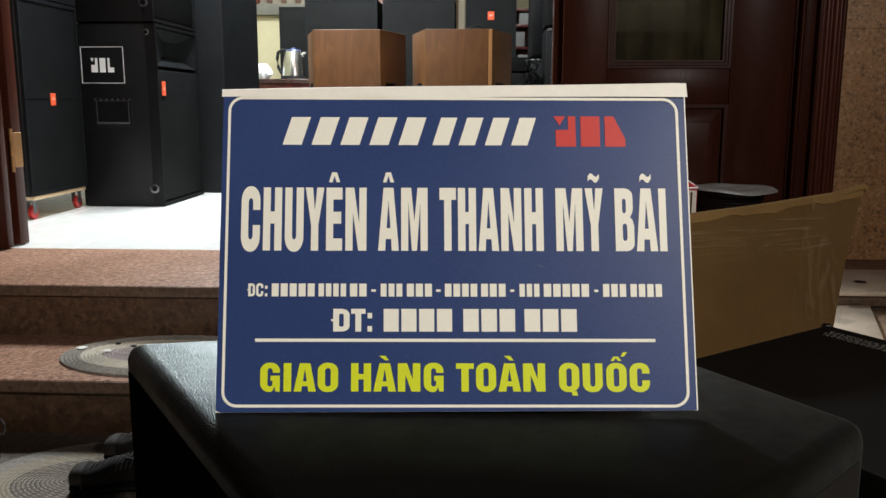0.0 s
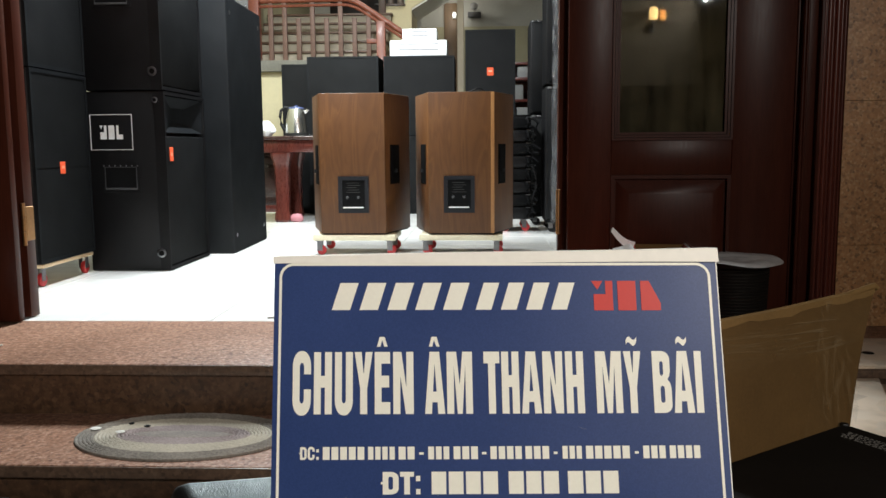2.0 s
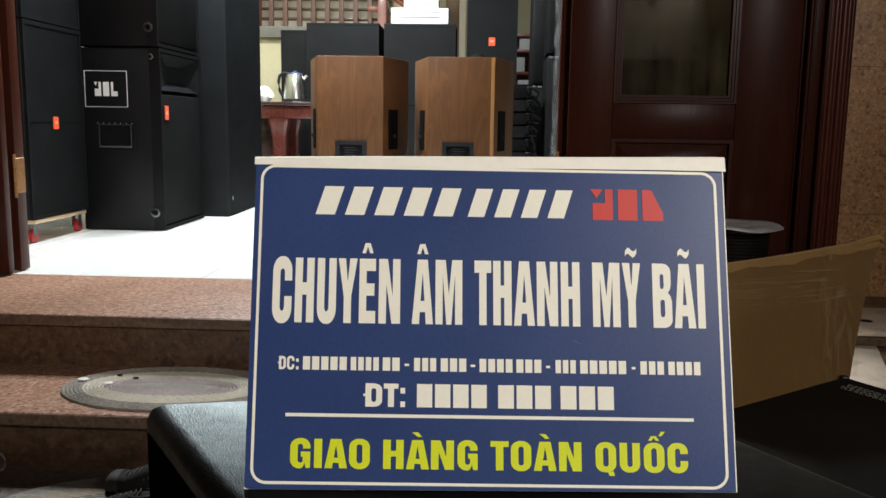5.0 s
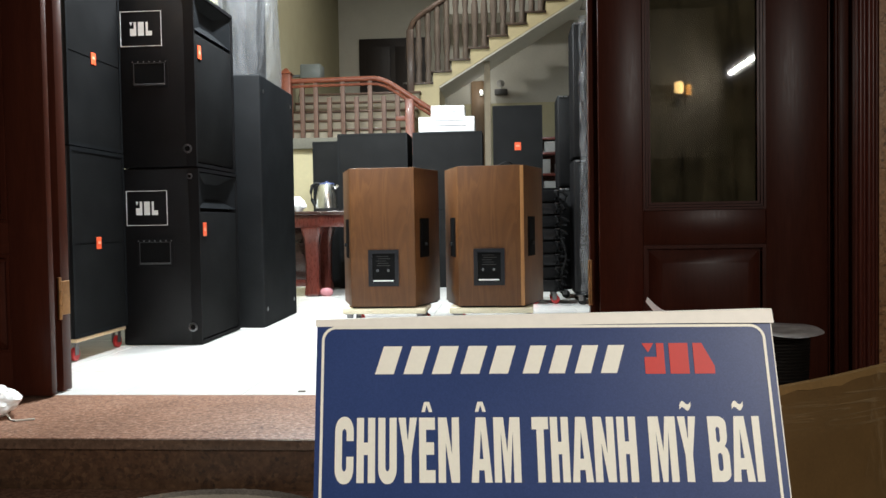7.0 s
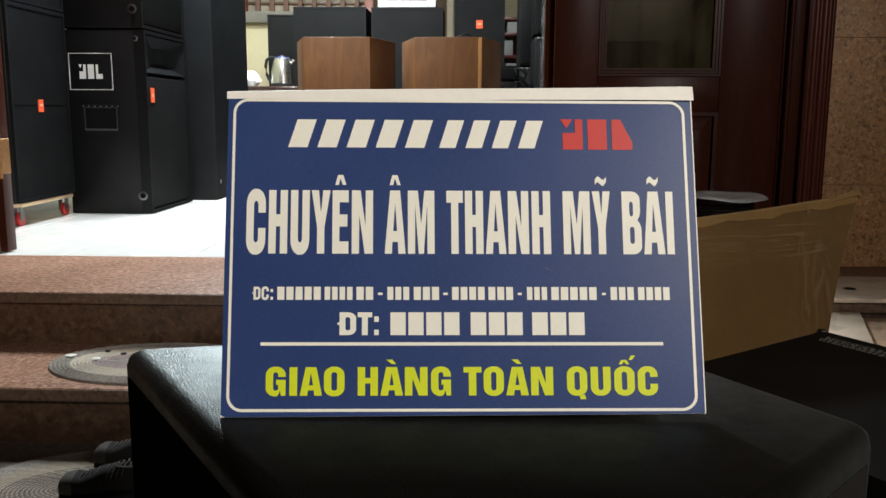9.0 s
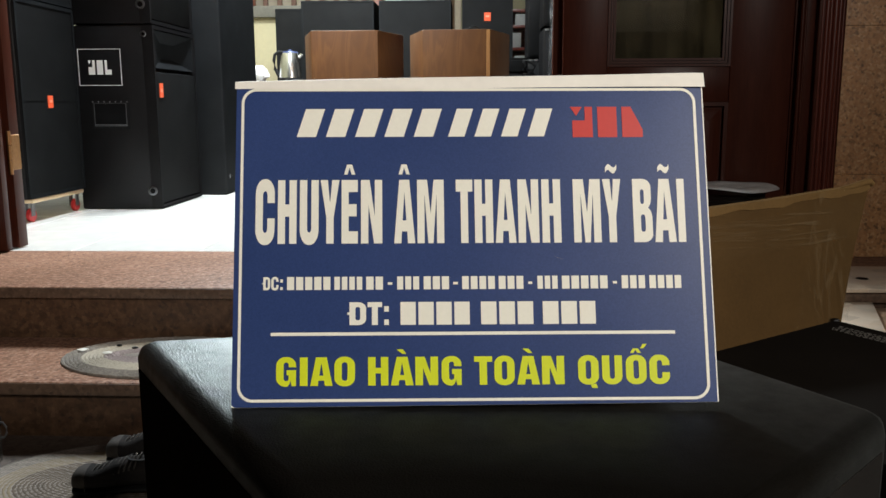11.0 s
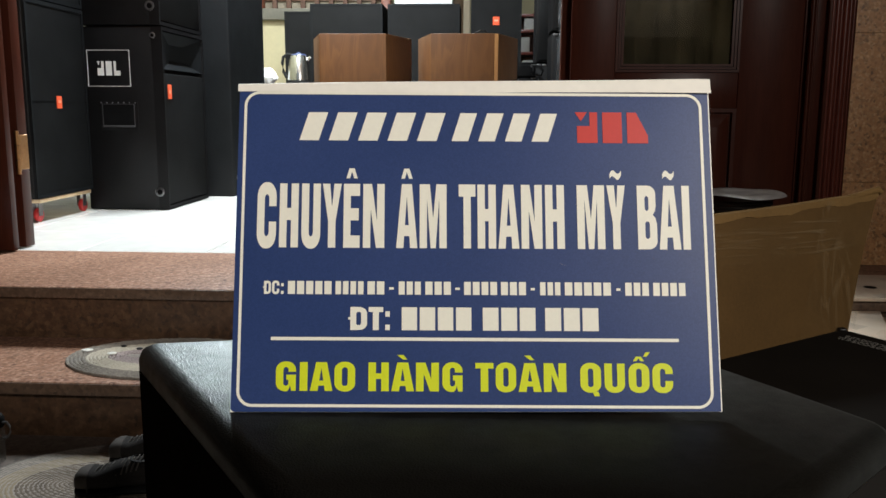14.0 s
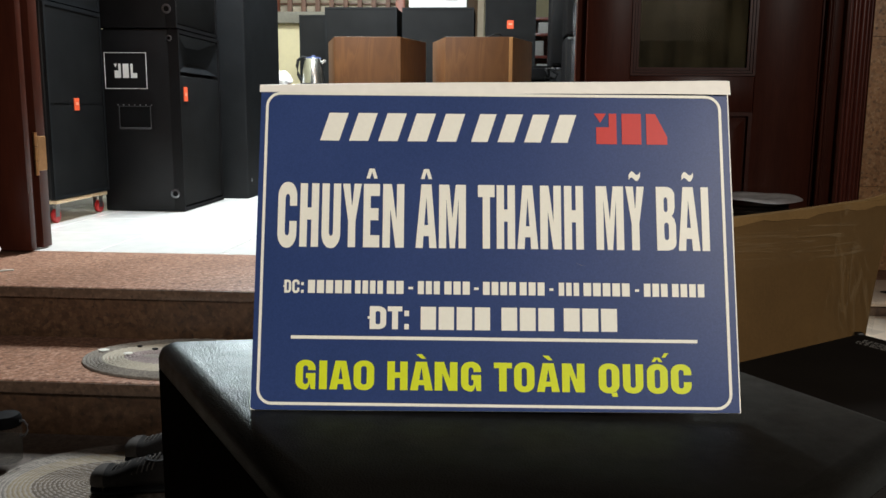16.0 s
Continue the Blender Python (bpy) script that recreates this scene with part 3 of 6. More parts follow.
# ---- doors ----
def door_leaf(name, x0, x1, y0, y1, z0, z1, label, st_a, st_b, glass=True):
    """A mahogany leaf with stiles, rails, glazing beads, a pane above and raised panels below."""
    ob = thing(name, label, "door", pose(0, 0, 0), kind="structure")
    zmid = 1.195
    bm = BM()
    span(bm, x0, x0 + st_a, y0, y1, z0, z1, 0.004)
    part("stile", bm, M["mahogany"], ob)
    bm = BM()
    span(bm, x1 - st_b, x1, y0, y1, z0, z1, 0.004)
    part("stile", bm, M["mahogany"], ob)
    xa, xb = x0 + st_a, x1 - st_b
    for za, zb in ((z0, z0 + 0.20), (zmid - 0.150, zmid), (z1 - 0.16, z1)):
        bm = BM()
        span(bm, xa, xb, y0 + 0.003, y1 - 0.003, za, zb, 0.003)
        part("rail", bm, M["mahogany"], ob)
    if glass:
        bm = BM()
        span(bm, xa + 0.004, xb - 0.004, (y0 + y1) / 2 - 0.003, (y0 + y1) / 2 + 0.003, zmid + 0.002, z1 - 0.162)
        part("pane", bm, M["glass"], ob, "dark reflecting glass pane")
        for k, (w, d) in enumerate(((0.030, 0.006), (0.018, -0.004), (0.010, -0.012))):
            bm = BM()
            yy0, yy1 = y0 - 0.004 + 0.004 * k, y0 + 0.012 + 0.004 * k
            o = sum((0.012, 0.012, 0.012)[:k])
            a, b, c, d2 = xa + o, xb - o, zmid + o, z1 - 0.16 - o
            ring_frame(bm, "y", yy0, yy1, a, b, c, d2, 0.010)
            part("glazing_bead", bm, M["mahogany"], ob)
    # raised panel below the middle rail
    za, zb = z0 + 0.20, zmid - 0.150
    bm = BM()
    span(bm, xa, xb, y0 + 0.018, y1 - 0.012, za, zb)
    part("panel", bm, M["mahogany"], ob)
    bm = BM()
    outer = [(xa + 0.020, za + 0.020), (xb - 0.020, za + 0.020), (xb - 0.020, zb - 0.020), (xa + 0.020, zb - 0.020)]
    inner = [(xa + 0.075, za + 0.075), (xb - 0.075, za + 0.075), (xb - 0.075, zb - 0.075), (xa + 0.075, zb - 0.075)]
    low = [bm.verts.new((x, y0 + 0.020, z)) for x, z in outer]
    mid = [bm.verts.new((x, y0 - 0.006, z)) for x, z in inner]
    top = [bm.verts.new((x + (0.006 if x < (xa + xb) / 2 else -0.006), y0 - 0.008, z + (0.006 if z < (za + zb) / 2 else -0.006))) for x, z in inner]
    for a, b in ((low, mid), (mid, top)):
        for i in range(4):
            bm.faces.new((a[i], a[(i + 1) % 4], b[(i + 1) % 4], b[i]))
    bm.faces.new(top)
    bm.faces.new(low[::-1])
    part("raised_field", bm, M["mahogany"], ob)
    bm = BM()
    ring_frame(bm, "y", y0 - 0.002, y0 + 0.019, xa, xb, za, zb, 0.016)
    part("panel_moulding", bm, M["mahogany"], ob)
    return ob


door_leaf("door_1", 0.425, 1.382, 4.105, 4.150, FLOOR + 0.006, 2.98, "closed mahogany door leaf with dark glass over a raised panel", 0.187, 0.255)
door_leaf("door_2", -3.06, -2.066, 4.105, 4.150, FLOOR + 0.006, 2.98, "closed mahogany door leaf with glass over a raised panel", 0.298, 0.187)
# the two leaves folded back behind the fixed ones
for name, hx, hy, turn, half, zc in (("door_3", -2.068, 4.249, 178.0, 0.036, 0.832), ("door_4", 0.387, 4.178, 2.0, 0.022, 0.885)):
    ob = thing(name, "mahogany door leaf folded open against its neighbour", "door", pose(hx, hy, 0, 0, 0, turn), kind="structure")
    bm = BM()
    span(bm, 0.0, 0.95, -half, half, FLOOR + 0.006, 2.98, 0.004)
    part("leaf", bm, M["mahogany"], ob)
    for z in (zc, 2.45):
        bm = BM()
        span(bm, -0.004, 0.012, -half + 0.004, half - 0.003, z - 0.080, z + 0.080, 0.002, 1)
        hinge = part("hinge", bm, M["brass"], ob, "worn brass hinge leaf on the edge")
        for k in range(3):
            bm = BM()
            side = half + 0.012 if name == "door_3" else -half - 0.010
            rod(bm, (0.000, side, z - 0.100 + k * 0.067), (0.000, side, z - 0.036 + k * 0.067), 0.0095)
            part("knuckle", bm, M["brass"], hinge)


def fluted_frame(name, x0, x1, y0, y1, z1, label):
    """A door post with upright flutes."""
    ob = thing(name, label, "door frame", pose(0, 0, 0), kind="structure")
    bm = BM()
    span(bm, x0, x1, y0, y1, FLOOR + 0.002, z1, 0.003)
    part("post", bm, M["mahogany"], ob)
    w = x1 - x0
    for k, (f, d) in enumerate(((0.14, 0.012), (0.30, 0.020), (0.44, 0.014), (0.60, 0.024), (0.76, 0.016), (0.90, 0.010))):
        bm = BM()
        rod(bm, (x0 + w * f, y0 + 0.004, FLOOR + 0.004), (x0 + w * f, y0 + 0.004, z1 - 0.01), d * 0.55, 12)
        part("flute", bm, M["mahogany_flute_lit"], ob)
    return ob


fluted_frame("door_frame_1", 1.460, 1.570, 4.050, 4.240, 3.05, "reddish mahogany door post with upright flutes")
fluted_frame("door_frame_2", -3.245, -3.11, 4.050, 4.240, 3.05, "reddish mahogany door post with upright flutes")
bm = BM()
span(bm, 1.400, 1.459, 4.078, 4.220, FLOOR + 0.002, 2.988, 0.003)
for x, r in ((1.404, 0.008), (1.417, 0.006)):
    rod(bm, (x, 4.078, FLOOR + 0.004), (x, 4.078, 2.985), r, 12)
span(bm, 1.384, 1.400, 4.105, 4.220, FLOOR + 0.002, 2.988, 0.003)
solid("trim_1", bm, M["mahogany"], "plain mahogany rebate strip beside the door", "trim", "structure")
bm = BM()
span(bm, -3.11, 1.459, 4.06, 4.24, 2.99, 3.05, 0.003)
solid("trim_2", bm, M["mahogany"], "mahogany head of the door frame", "trim", "structure")

# ---- the shop sign on the loudspeaker ----
SIGN = pose(0.0664, 1.2211, 0.7525) @ Matrix.Rotation(radians(1.21), 4, "Z") @ Matrix.Rotation(radians(-16.84), 4, "X") @ Matrix.Rotation(radians(-0.93), 4, "Y")
# in the sign's own frame x runs along it, z up its face and -y towards the viewer
sign = thing("shop_sign", "blue printed card sign with cream and yellow lettering on a speaker", "sign", SIGN)
SX0, SX1, SZ0, SZ1 = -0.2303, 0.2362, -0.0002, 0.3243
bm = BM()
span(bm, SX0, SX1, 0.0, 0.006, SZ0, SZ1, 0.0008, 1)
board = part("board", bm, M["sign_paper"], sign, "white card board with a paler top edge")
bm = BM()
span(bm, SX0 + 0.0004, SX1 - 0.0016, -0.0010, -0.0002, SZ0 + 0.0006, 0.3185)
part("print", bm, M["sign_blue"], sign, "deep blue printed face")
# folded paper strip along the top, its lower edge lifting towards one end
bm = BM()
n = 40
rows = []
for i in range(n + 1):
    f = i / n
    x = SX0 - 0.0012 + (SX1 - SX0 + 0.0026) * f
    lift = 0.0016 + 0.0022 * max(0, f - 0.55) / 0.45 + 0.0003 * math.sin(23 * f)
    low = 0.3162 - 0.0074 * f + 0.0004 * math.sin(9 * f + 1)
    top = 0.3251 + 0.0005 * math.sin(6 * f) - 0.0006 * max(0, f - 0.97) / 0.03
    rows.append([bm.verts.new(v) for v in ((x, -lift, low), (x, -0.0016, top - 0.0012), (x, 0.0010, top), (x, 0.0068, top), (x, 0.0070, 0.300))])
for a, b in zip(rows, rows[1:]):
    for k in range(4):
        bm.faces.new((a[k], b[k], b[k + 1], a[k + 1]))
part("top_strip", bm, M["sign_paper"], sign, "off-white folded paper strip")
# scuffed tip of the lower corner, where the card has split
bm = BM()
bm.faces.new([bm.verts.new(v) for v in ((SX0 + 0.0002, -0.0012, SZ0 + 0.0004), (SX0 + 0.0050, -0.0012, SZ0 + 0.0005), (SX0 + 0.0020, -0.0012, SZ0 + 0.0012), (SX0 + 0.0004, -0.0012, SZ0 + 0.0030))])
part("split_corner", bm, M["sign_paper"], sign, "white split corner of the card")
# propping leg behind
bm = BM()
pa, pb = Vector((0, 0.0078, 0.292)), Vector((0, 0.140, 0.0435))
mid, d = (pa + pb) / 2, pb - pa
box(bm, (0, 0, 0), (0.30, 0.003, d.length), 0, 1, Matrix.Translation(mid) @ Matrix.Rotation(math.atan2(-d.y, -d.z) * -1, 4, "X"))
part("prop", bm, M["cardboard"], sign, "brown card prop behind the board")


def skew(x, z):
    """The print runs slightly askew on the board, more so towards the top."""
    return z - (0.0048 + 0.045 * z) * x


def arc(cx, cz, rx, rz, a0, a1, n=10):
    return [(cx + rx * math.cos(radians(a0 + (a1 - a0) * k / n)), cz + rz * math.sin(radians(a0 + (a1 - a0) * k / n))) for k in range(n + 1)]


def rounded(x0, x1, z0, z1, rx, rz):
    """A closed outline with elliptical corners."""
    return (arc(x1 - rx, z1 - rz, rx, rz, 0, 90) + arc(x0 + rx, z1 - rz, rx, rz, 90, 180)
            + arc(x0 + rx, z0 + rz, rx, rz, 180, 270) + arc(x1 - rx, z0 + rz, rx, rz, 270, 360))


def filled(loops, name, material, y=-0.0014):
    """Flat print inside closed outlines; an outline within another cuts a hole."""
    cu = bpy.data.curves.new(name, "CURVE")
    cu.dimensions, cu.fill_mode = "2D", "BOTH"
    for loop in loops:
        sp = cu.splines.new("POLY")
        sp.points.add(len(loop) - 1)
        for p, (x, z) in zip(sp.points, loop):
            p.co = (x, skew(x, z), 0, 1)
        sp.use_cyclic_u = True
    ob = bpy.data.objects.new(name, cu)
    scene.collection.objects.link(ob)
    me = bpy.data.meshes.new_from_object(ob)
    bpy.data.objects.remove(ob)
    bpy.data.curves.remove(cu)
    bm = BM()
    bm.from_mesh(me)
    bpy.data.meshes.remove(me)
    for v in bm.verts:
        v.co = Vector((v.co.x, y, v.co.y))
    part(name, bm, material, sign)


filled([rounded(-0.2247, 0.2282, 0.0040, 0.3125, 0.0150, 0.0150), rounded(-0.2219, 0.2254, 0.0068, 0.3097, 0.0122, 0.0122)], "border_line", M["sign_cream"])


def heavy_letter(c, w, h, s, b, rz):
    """Outlines of a narrow heavy capital, w wide and h high; s and b are the upright and level strokes, rz the height of round shoulders."""
    m, ri = w / 2, (w - 2 * s) / 2
    ro, o = 0.46 * w, 0.018 * h
    if c == "I":
        return [[(0, 0), (w, 0), (w, h), (0, h)]]
    if c == "H":
        z0, z1 = 0.425 * h, 0.425 * h + b
        return [[(0, 0), (s, 0), (s, z0), (w - s, z0), (w - s, 0), (w, 0), (w, h), (w - s, h), (w - s, z1), (s, z1), (s, h), (0, h)]]
    if c == "T":
        return [[(m - s / 2, 0), (m + s / 2, 0), (m + s / 2, h - b), (w, h - b), (w, h), (0, h), (0, h - b), (m - s / 2, h - b)]]
    if c == "E":
        z0, z1 = 0.425 * h, 0.425 * h + b
        return [[(0, 0), (w, 0), (w, b), (s, b), (s, z0), (0.93 * w, z0), (0.93 * w, z1), (s, z1), (s, h - b), (w, h - b), (w, h), (0, h)]]
    if c == "N":
        return [[(0, 0), (s, 0), (s + 0.01 * w, 0.60 * h), (0.61 * w, 0), (w, 0), (w, h), (w - s, h), (w - s - 0.01 * w, 0.43 * h), (0.41 * w, h), (0, h)]]
    if c == "M":
        return [[(0, 0), (0.27 * w, 0), (0.275 * w, 0.77 * h), (0.405 * w, 0), (0.595 * w, 0), (0.725 * w, 0.77 * h), (0.73 * w, 0), (w, 0), (w, h), (0.62 * w, h), (m, 0.47 * h), (0.38 * w, h), (0, h)]]
    if c == "A":
        z0, z1 = 0.185 * h, 0.185 * h + 0.9 * b
        return [[(0, 0), (0.345 * w, 0), (0.375 * w, z0), (0.625 * w, z0), (0.655 * w, 0), (w, 0), (0.74 * w, h), (0.26 * w, h)], [(0.41 * w, z1), (m, 0.80 * h), (0.59 * w, z1)]]
    if c == "Y":
        return [[(m - s / 2, 0), (m + s / 2, 0), (m + s / 2, 0.41 * h), (w, h), (w - s, h), (m + 0.01 * w, 0.66 * h), (m - 0.01 * w, 0.66 * h), (s, h), (0, h), (m - s / 2, 0.41 * h)]]
    if c == "U":
        return [[(0, h)] + arc(ro, rz - o, ro, rz, 180, 270) + arc(w - ro, rz - o, ro, rz, 270, 360) + [(w, h), (w - s, h)]
                + arc(m, b + 0.30 * rz - o, ri, 0.30 * rz, 0, -180, 12) + [(s, h)]]
    if c == "O":
        return [rounded(0, w, -o, h + o, ro, rz), rounded(s, w - s, b - o, h - b + o, ri, 0.30 * rz)]
    if c == "Q":
        return heavy_letter("O", w, h, s, b, rz) + [[(0.60 * w, -o - 0.001 * h), (0.86 * w, -o + 0.04 * h), (0.93 * w, -0.14 * h), (0.66 * w, -0.14 * h)]]
    if c == "C":
        return [[(w, 0.64 * h)] + arc(w - ro, h + o - rz, ro, rz, 0, 90) + arc(ro, h + o - rz, ro, rz, 90, 180) + arc(ro, rz - o, ro, rz, 180, 270) + arc(w - ro, rz - o, ro, rz, 270, 360)
                + [(w, 0.40 * h), (w - s, 0.40 * h)] + arc(m, b + 0.30 * rz - o, ri, 0.30 * rz, 0, -180, 12) + arc(m, h + o - b - 0.30 * rz, ri, 0.30 * rz, 180, 0, 12) + [(w - s, 0.64 * h)]]
    if c == "G":
        return [[(w, 0.66 * h)] + arc(w - ro, h + o - rz, ro, rz, 0, 90) + arc(ro, h + o - rz, ro, rz, 90, 180) + arc(ro, rz - o, ro, rz, 180, 270) + arc(0.52 * w, rz - o, 0.20 * w, rz, 270, 345)
                + [(0.78 * w, 0), (w, 0), (w, 0.56 * h), (0.52 * w, 0.56 * h), (0.52 * w, 0.38 * h), (w - s, 0.38 * h)] + arc(m, b + 0.30 * rz - o, ri, 0.30 * rz, 0, -180, 12)
                + arc(m, h + o - b - 0.30 * rz, ri, 0.30 * rz, 180, 0, 12) + [(w - s, 0.66 * h)]]
    if c == "B":
        q = 0.13 * h
        return [[(0, 0), (0.55 * w, 0)] + arc(0.55 * w, q, 0.45 * w, q, 270, 360) + [(w, 0.40 * h), (0.93 * w, 0.49 * h), (0.80 * w, 0.54 * h), (0.91 * w, 0.60 * h), (0.96 * w, 0.68 * h)]
                + arc(0.52 * w, h - q, 0.44 * w, q, 0, 90) + [(0, h)],
                rounded(s, w - s + 0.02 * w, b * 0.86, 0.435 * h, 0.10 * w, 0.05 * h), rounded(s, w - s - 0.02 * w, 0.60 * h, h - b * 0.86, 0.10 * w, 0.05 * h)]
    if c == "D":
        q = 0.26 * h
        return [[(0, 0), (0.5 * w, 0)] + arc(0.5 * w, q, 0.5 * w, q, 270, 360) + arc(0.5 * w, h - q, 0.5 * w, q, 0, 90) + [(0, h)], rounded(s, w - s, b, h - b, 0.10 * w, 0.08 * h)]
    return [[(0.1 * w, k), (0.9 * w, k), (0.9 * w, k + 0.24 * h), (0.1 * w, k + 0.24 * h)] for k in (0.0, 0.58 * h)]


def mark(c, m, h, k):
    """Tone and vowel marks over a letter whose middle is at m; k is their width."""
    z0, z1 = 1.085 * h, 1.245 * h
    if c == "^":
        return [(m - 0.5 * k, z0), (m - 0.24 * k, z1), (m + 0.22 * k, z1), (m + 0.5 * k, z0), (m + 0.18 * k, z0), (m - 0.01 * k, z1 - 0.055 * h), (m - 0.18 * k, z0)]
    if c == "`":
        return [(m - 0.52 * k, z1 + 0.02 * h), (m + 0.06 * k, z1 + 0.02 * h), (m + 0.42 * k, z0 + 0.02 * h), (m + 0.02 * k, z0 + 0.02 * h)]
    if c == "'":
        return [(m + 0.42 * k, z1), (m + 0.66 * k, 1.40 * h), (m + 1.05 * k, 1.40 * h), (m + 0.74 * k, z1)]
    up, low = [], []
    for i in range(17):
        f = i / 16
        x, z = m + (f - 0.5) * k, 1.165 * h - 0.038 * h * math.sin(2 * math.pi * (f - 0.02))
        z = z + 0.055 * h * (f - 0.5) * (abs(2 * f - 1) ** 2) + 0.034 * h * math.sin(2 * math.pi * f) * 2
        q = 0.052 * h * (0.72 + 0.28 * math.sin(math.pi * f))
        up.append((x, z + q))
        low.append((x, z - q))
    return up + low[::-1]


def letters(rows, z0, h, s, b, rz, material, name, k=0.0):
    """Single printed letters, each from its character, its two ends along the line and the marks over it."""
    for c, x0, x1, over in rows:
        loops = heavy_letter(c, x1 - x0, h, min(s, 0.44 * (x1 - x0)), b, rz)
        loops += [mark(q, (x1 - x0) / 2, h, k) for q in over]
        filled([[(x0 + x, z0 + z) for x, z in loop] for loop in loops], name, material)


letters((("C", -0.2091, -0.1901, ""), ("H", -0.1870, -0.1683, ""), ("U", -0.1652, -0.1465, ""), ("Y", -0.1447, -0.1259, ""), ("E", -0.1239, -0.1078, "^"), ("N", -0.1047, -0.0836, ""),
         ("A", -0.0721, -0.0514, "^"), ("M", -0.0492, -0.0228, ""),
         ("T", -0.0110, 0.0054, ""), ("H", 0.0073, 0.0253, ""), ("A", 0.0274, 0.0477, ""), ("N", 0.0498, 0.0702, ""), ("H", 0.0732, 0.0917, ""),
         ("M", 0.1040, 0.1307, ""), ("Y", 0.1330, 0.1509, "~"), ("B", 0.1622, 0.1808, ""), ("A", 0.1827, 0.2034, "~"), ("I", 0.2054, 0.2126, "")),
        0.1563, 0.0632, 0.0073, 0.0121, 0.0150, M["sign_cream"], "headline_letter", 0.0112)
letters((("G", -0.1869, -0.1676, ""), ("I", -0.1640, -0.1564, ""), ("A", -0.1540, -0.1323, ""), ("O", -0.1306, -0.1107, ""),
         ("H", -0.0980, -0.0785, ""), ("A", -0.0762, -0.0543, "`"), ("N", -0.0525, -0.0306, ""), ("G", -0.0273, -0.0081, ""),
         ("T", 0.0041, 0.0214, ""), ("O", 0.0234, 0.0428, ""), ("A", 0.0450, 0.0667, "`"), ("N", 0.0689, 0.0903, ""),
         ("Q", 0.1035, 0.1230, ""), ("U", 0.1263, 0.1455, ""), ("O", 0.1490, 0.1685, "^'"), ("C", 0.1714, 0.1906, "")),
        0.0192, 0.0271, 0.0072, 0.0053, 0.0080, M["sign_yellow"], "footer_letter", 0.0105)
letters((("D", -0.1160, -0.0998, ""), ("T", -0.0984, -0.0842, ""), (":", -0.0828, -0.0772, "")), 0.0769, 0.0221, 0.0058, 0.0048, 0.006, M["sign_cream"], "mark_letter")
letters((("D", -0.2005, -0.1937, ""), ("C", -0.1927, -0.1855, ""), (":", -0.1842, -0.1810, "")), 0.1111, 0.0127, 0.0024, 0.0024, 0.0034, M["sign_cream"], "mark_letter")


def bar(x0, x1, z0, z1, slant=0.0):
    q = slant * (z1 - z0)
    return [(x0, z0), (x1 - q, z0), (x1, z1), (x0 + q, z1)]


filled([bar(-0.1180, -0.1112, 0.0868, 0.0892)], "letter_stroke", M["sign_cream"], -0.0015)
filled([bar(-0.2016, -0.1984, 0.1168, 0.1182)], "letter_stroke", M["sign_cream"], -0.0015)


def bars(name, rows, z0, z1, material, slant=0.0):
    """Plain bars in place of writing, one by one."""
    for a, b in rows:
        filled([bar(a, b, z0, z1, slant)], name, material)


def split(a, b, n, gap):
    w = (b - a - gap * (n - 1)) / n
    return [(a + i * (w + gap), a + i * (w + gap) + w) for i in range(n)]


words = []
for a, b, n in ((-0.1816, -0.1386, 5), (-0.1352, -0.1075, 4), (-0.1041, -0.0873, 2), (-0.0738, -0.0520, 3), (-0.0480, -0.0229, 3),
                (-0.0106, 0.0216, 4), (0.0249, 0.0493, 3), (0.0625, 0.0824, 3), (0.0862, 0.1307, 5), (0.1439, 0.1668, 3), (0.1706, 0.2016, 4)):
    words += split(a + 0.0044, b + 0.0040, n, 0.0019)
bars("address_bar", words, 0.1111, 0.1238, M["sign_cream"])
bars("dash_bar", [(a + 0.0042, b + 0.0042) for a, b in ((-0.0828, -0.0783), (-0.0190, -0.0145), (0.0537, 0.0576), (0.1356, 0.1395))], 0.1158, 0.1182, M["sign_cream"])
digits = []
for a, b, n in ((-0.0664, 0.0007, 4), (0.0116, 0.0621, 3), (0.0713, 0.1221, 3)):
    digits += split(a, b, n, 0.0026)
bars("number_bar", digits, 0.0769, 0.0990, M["sign_cream"])
bars("rule", [(-0.1927, 0.1974)], 0.0669, 0.0701, M["sign_cream"])
bars("name_bar", split(-0.1689, -0.0235, 5, 0.0008) + split(-0.0178, 0.0865, 4, 0.0008), 0.2630, 0.2915, M["sign_cream"], 0.32)
# the brand mark as plain red shapes
x0, z0, w, h = 0.1038, 0.2620, 0.0712, 0.0312
filled([[(x0, z0 + h), (x0 + 0.006, z0 + 0.70 * h), (x0 + 0.012, z0 + h)],
        [(x0 + 0.002, z0), (x0 + 0.022, z0), (x0 + 0.022, z0 + h), (x0 + 0.0145, z0 + h), (x0 + 0.0145, z0 + 0.55 * h), (x0 + 0.002, z0 + 0.55 * h)],
        [(x0 + 0.027, z0), (x0 + 0.046, z0), (x0 + 0.046, z0 + h), (x0 + 0.027, z0 + h)],
        [(x0 + 0.051, z0), (x0 + w, z0), (x0 + w, z0 + 0.25 * h), (x0 + 0.060, z0 + h), (x0 + 0.051, z0 + h)]], "brand_mark", M["sign_red"])
# faint scratch in the print
filled([[(0.0830, 0.1436), (0.0885, 0.1412), (0.0930, 0.1400), (0.0884, 0.1409)]], "scratch", M["faint_print"])

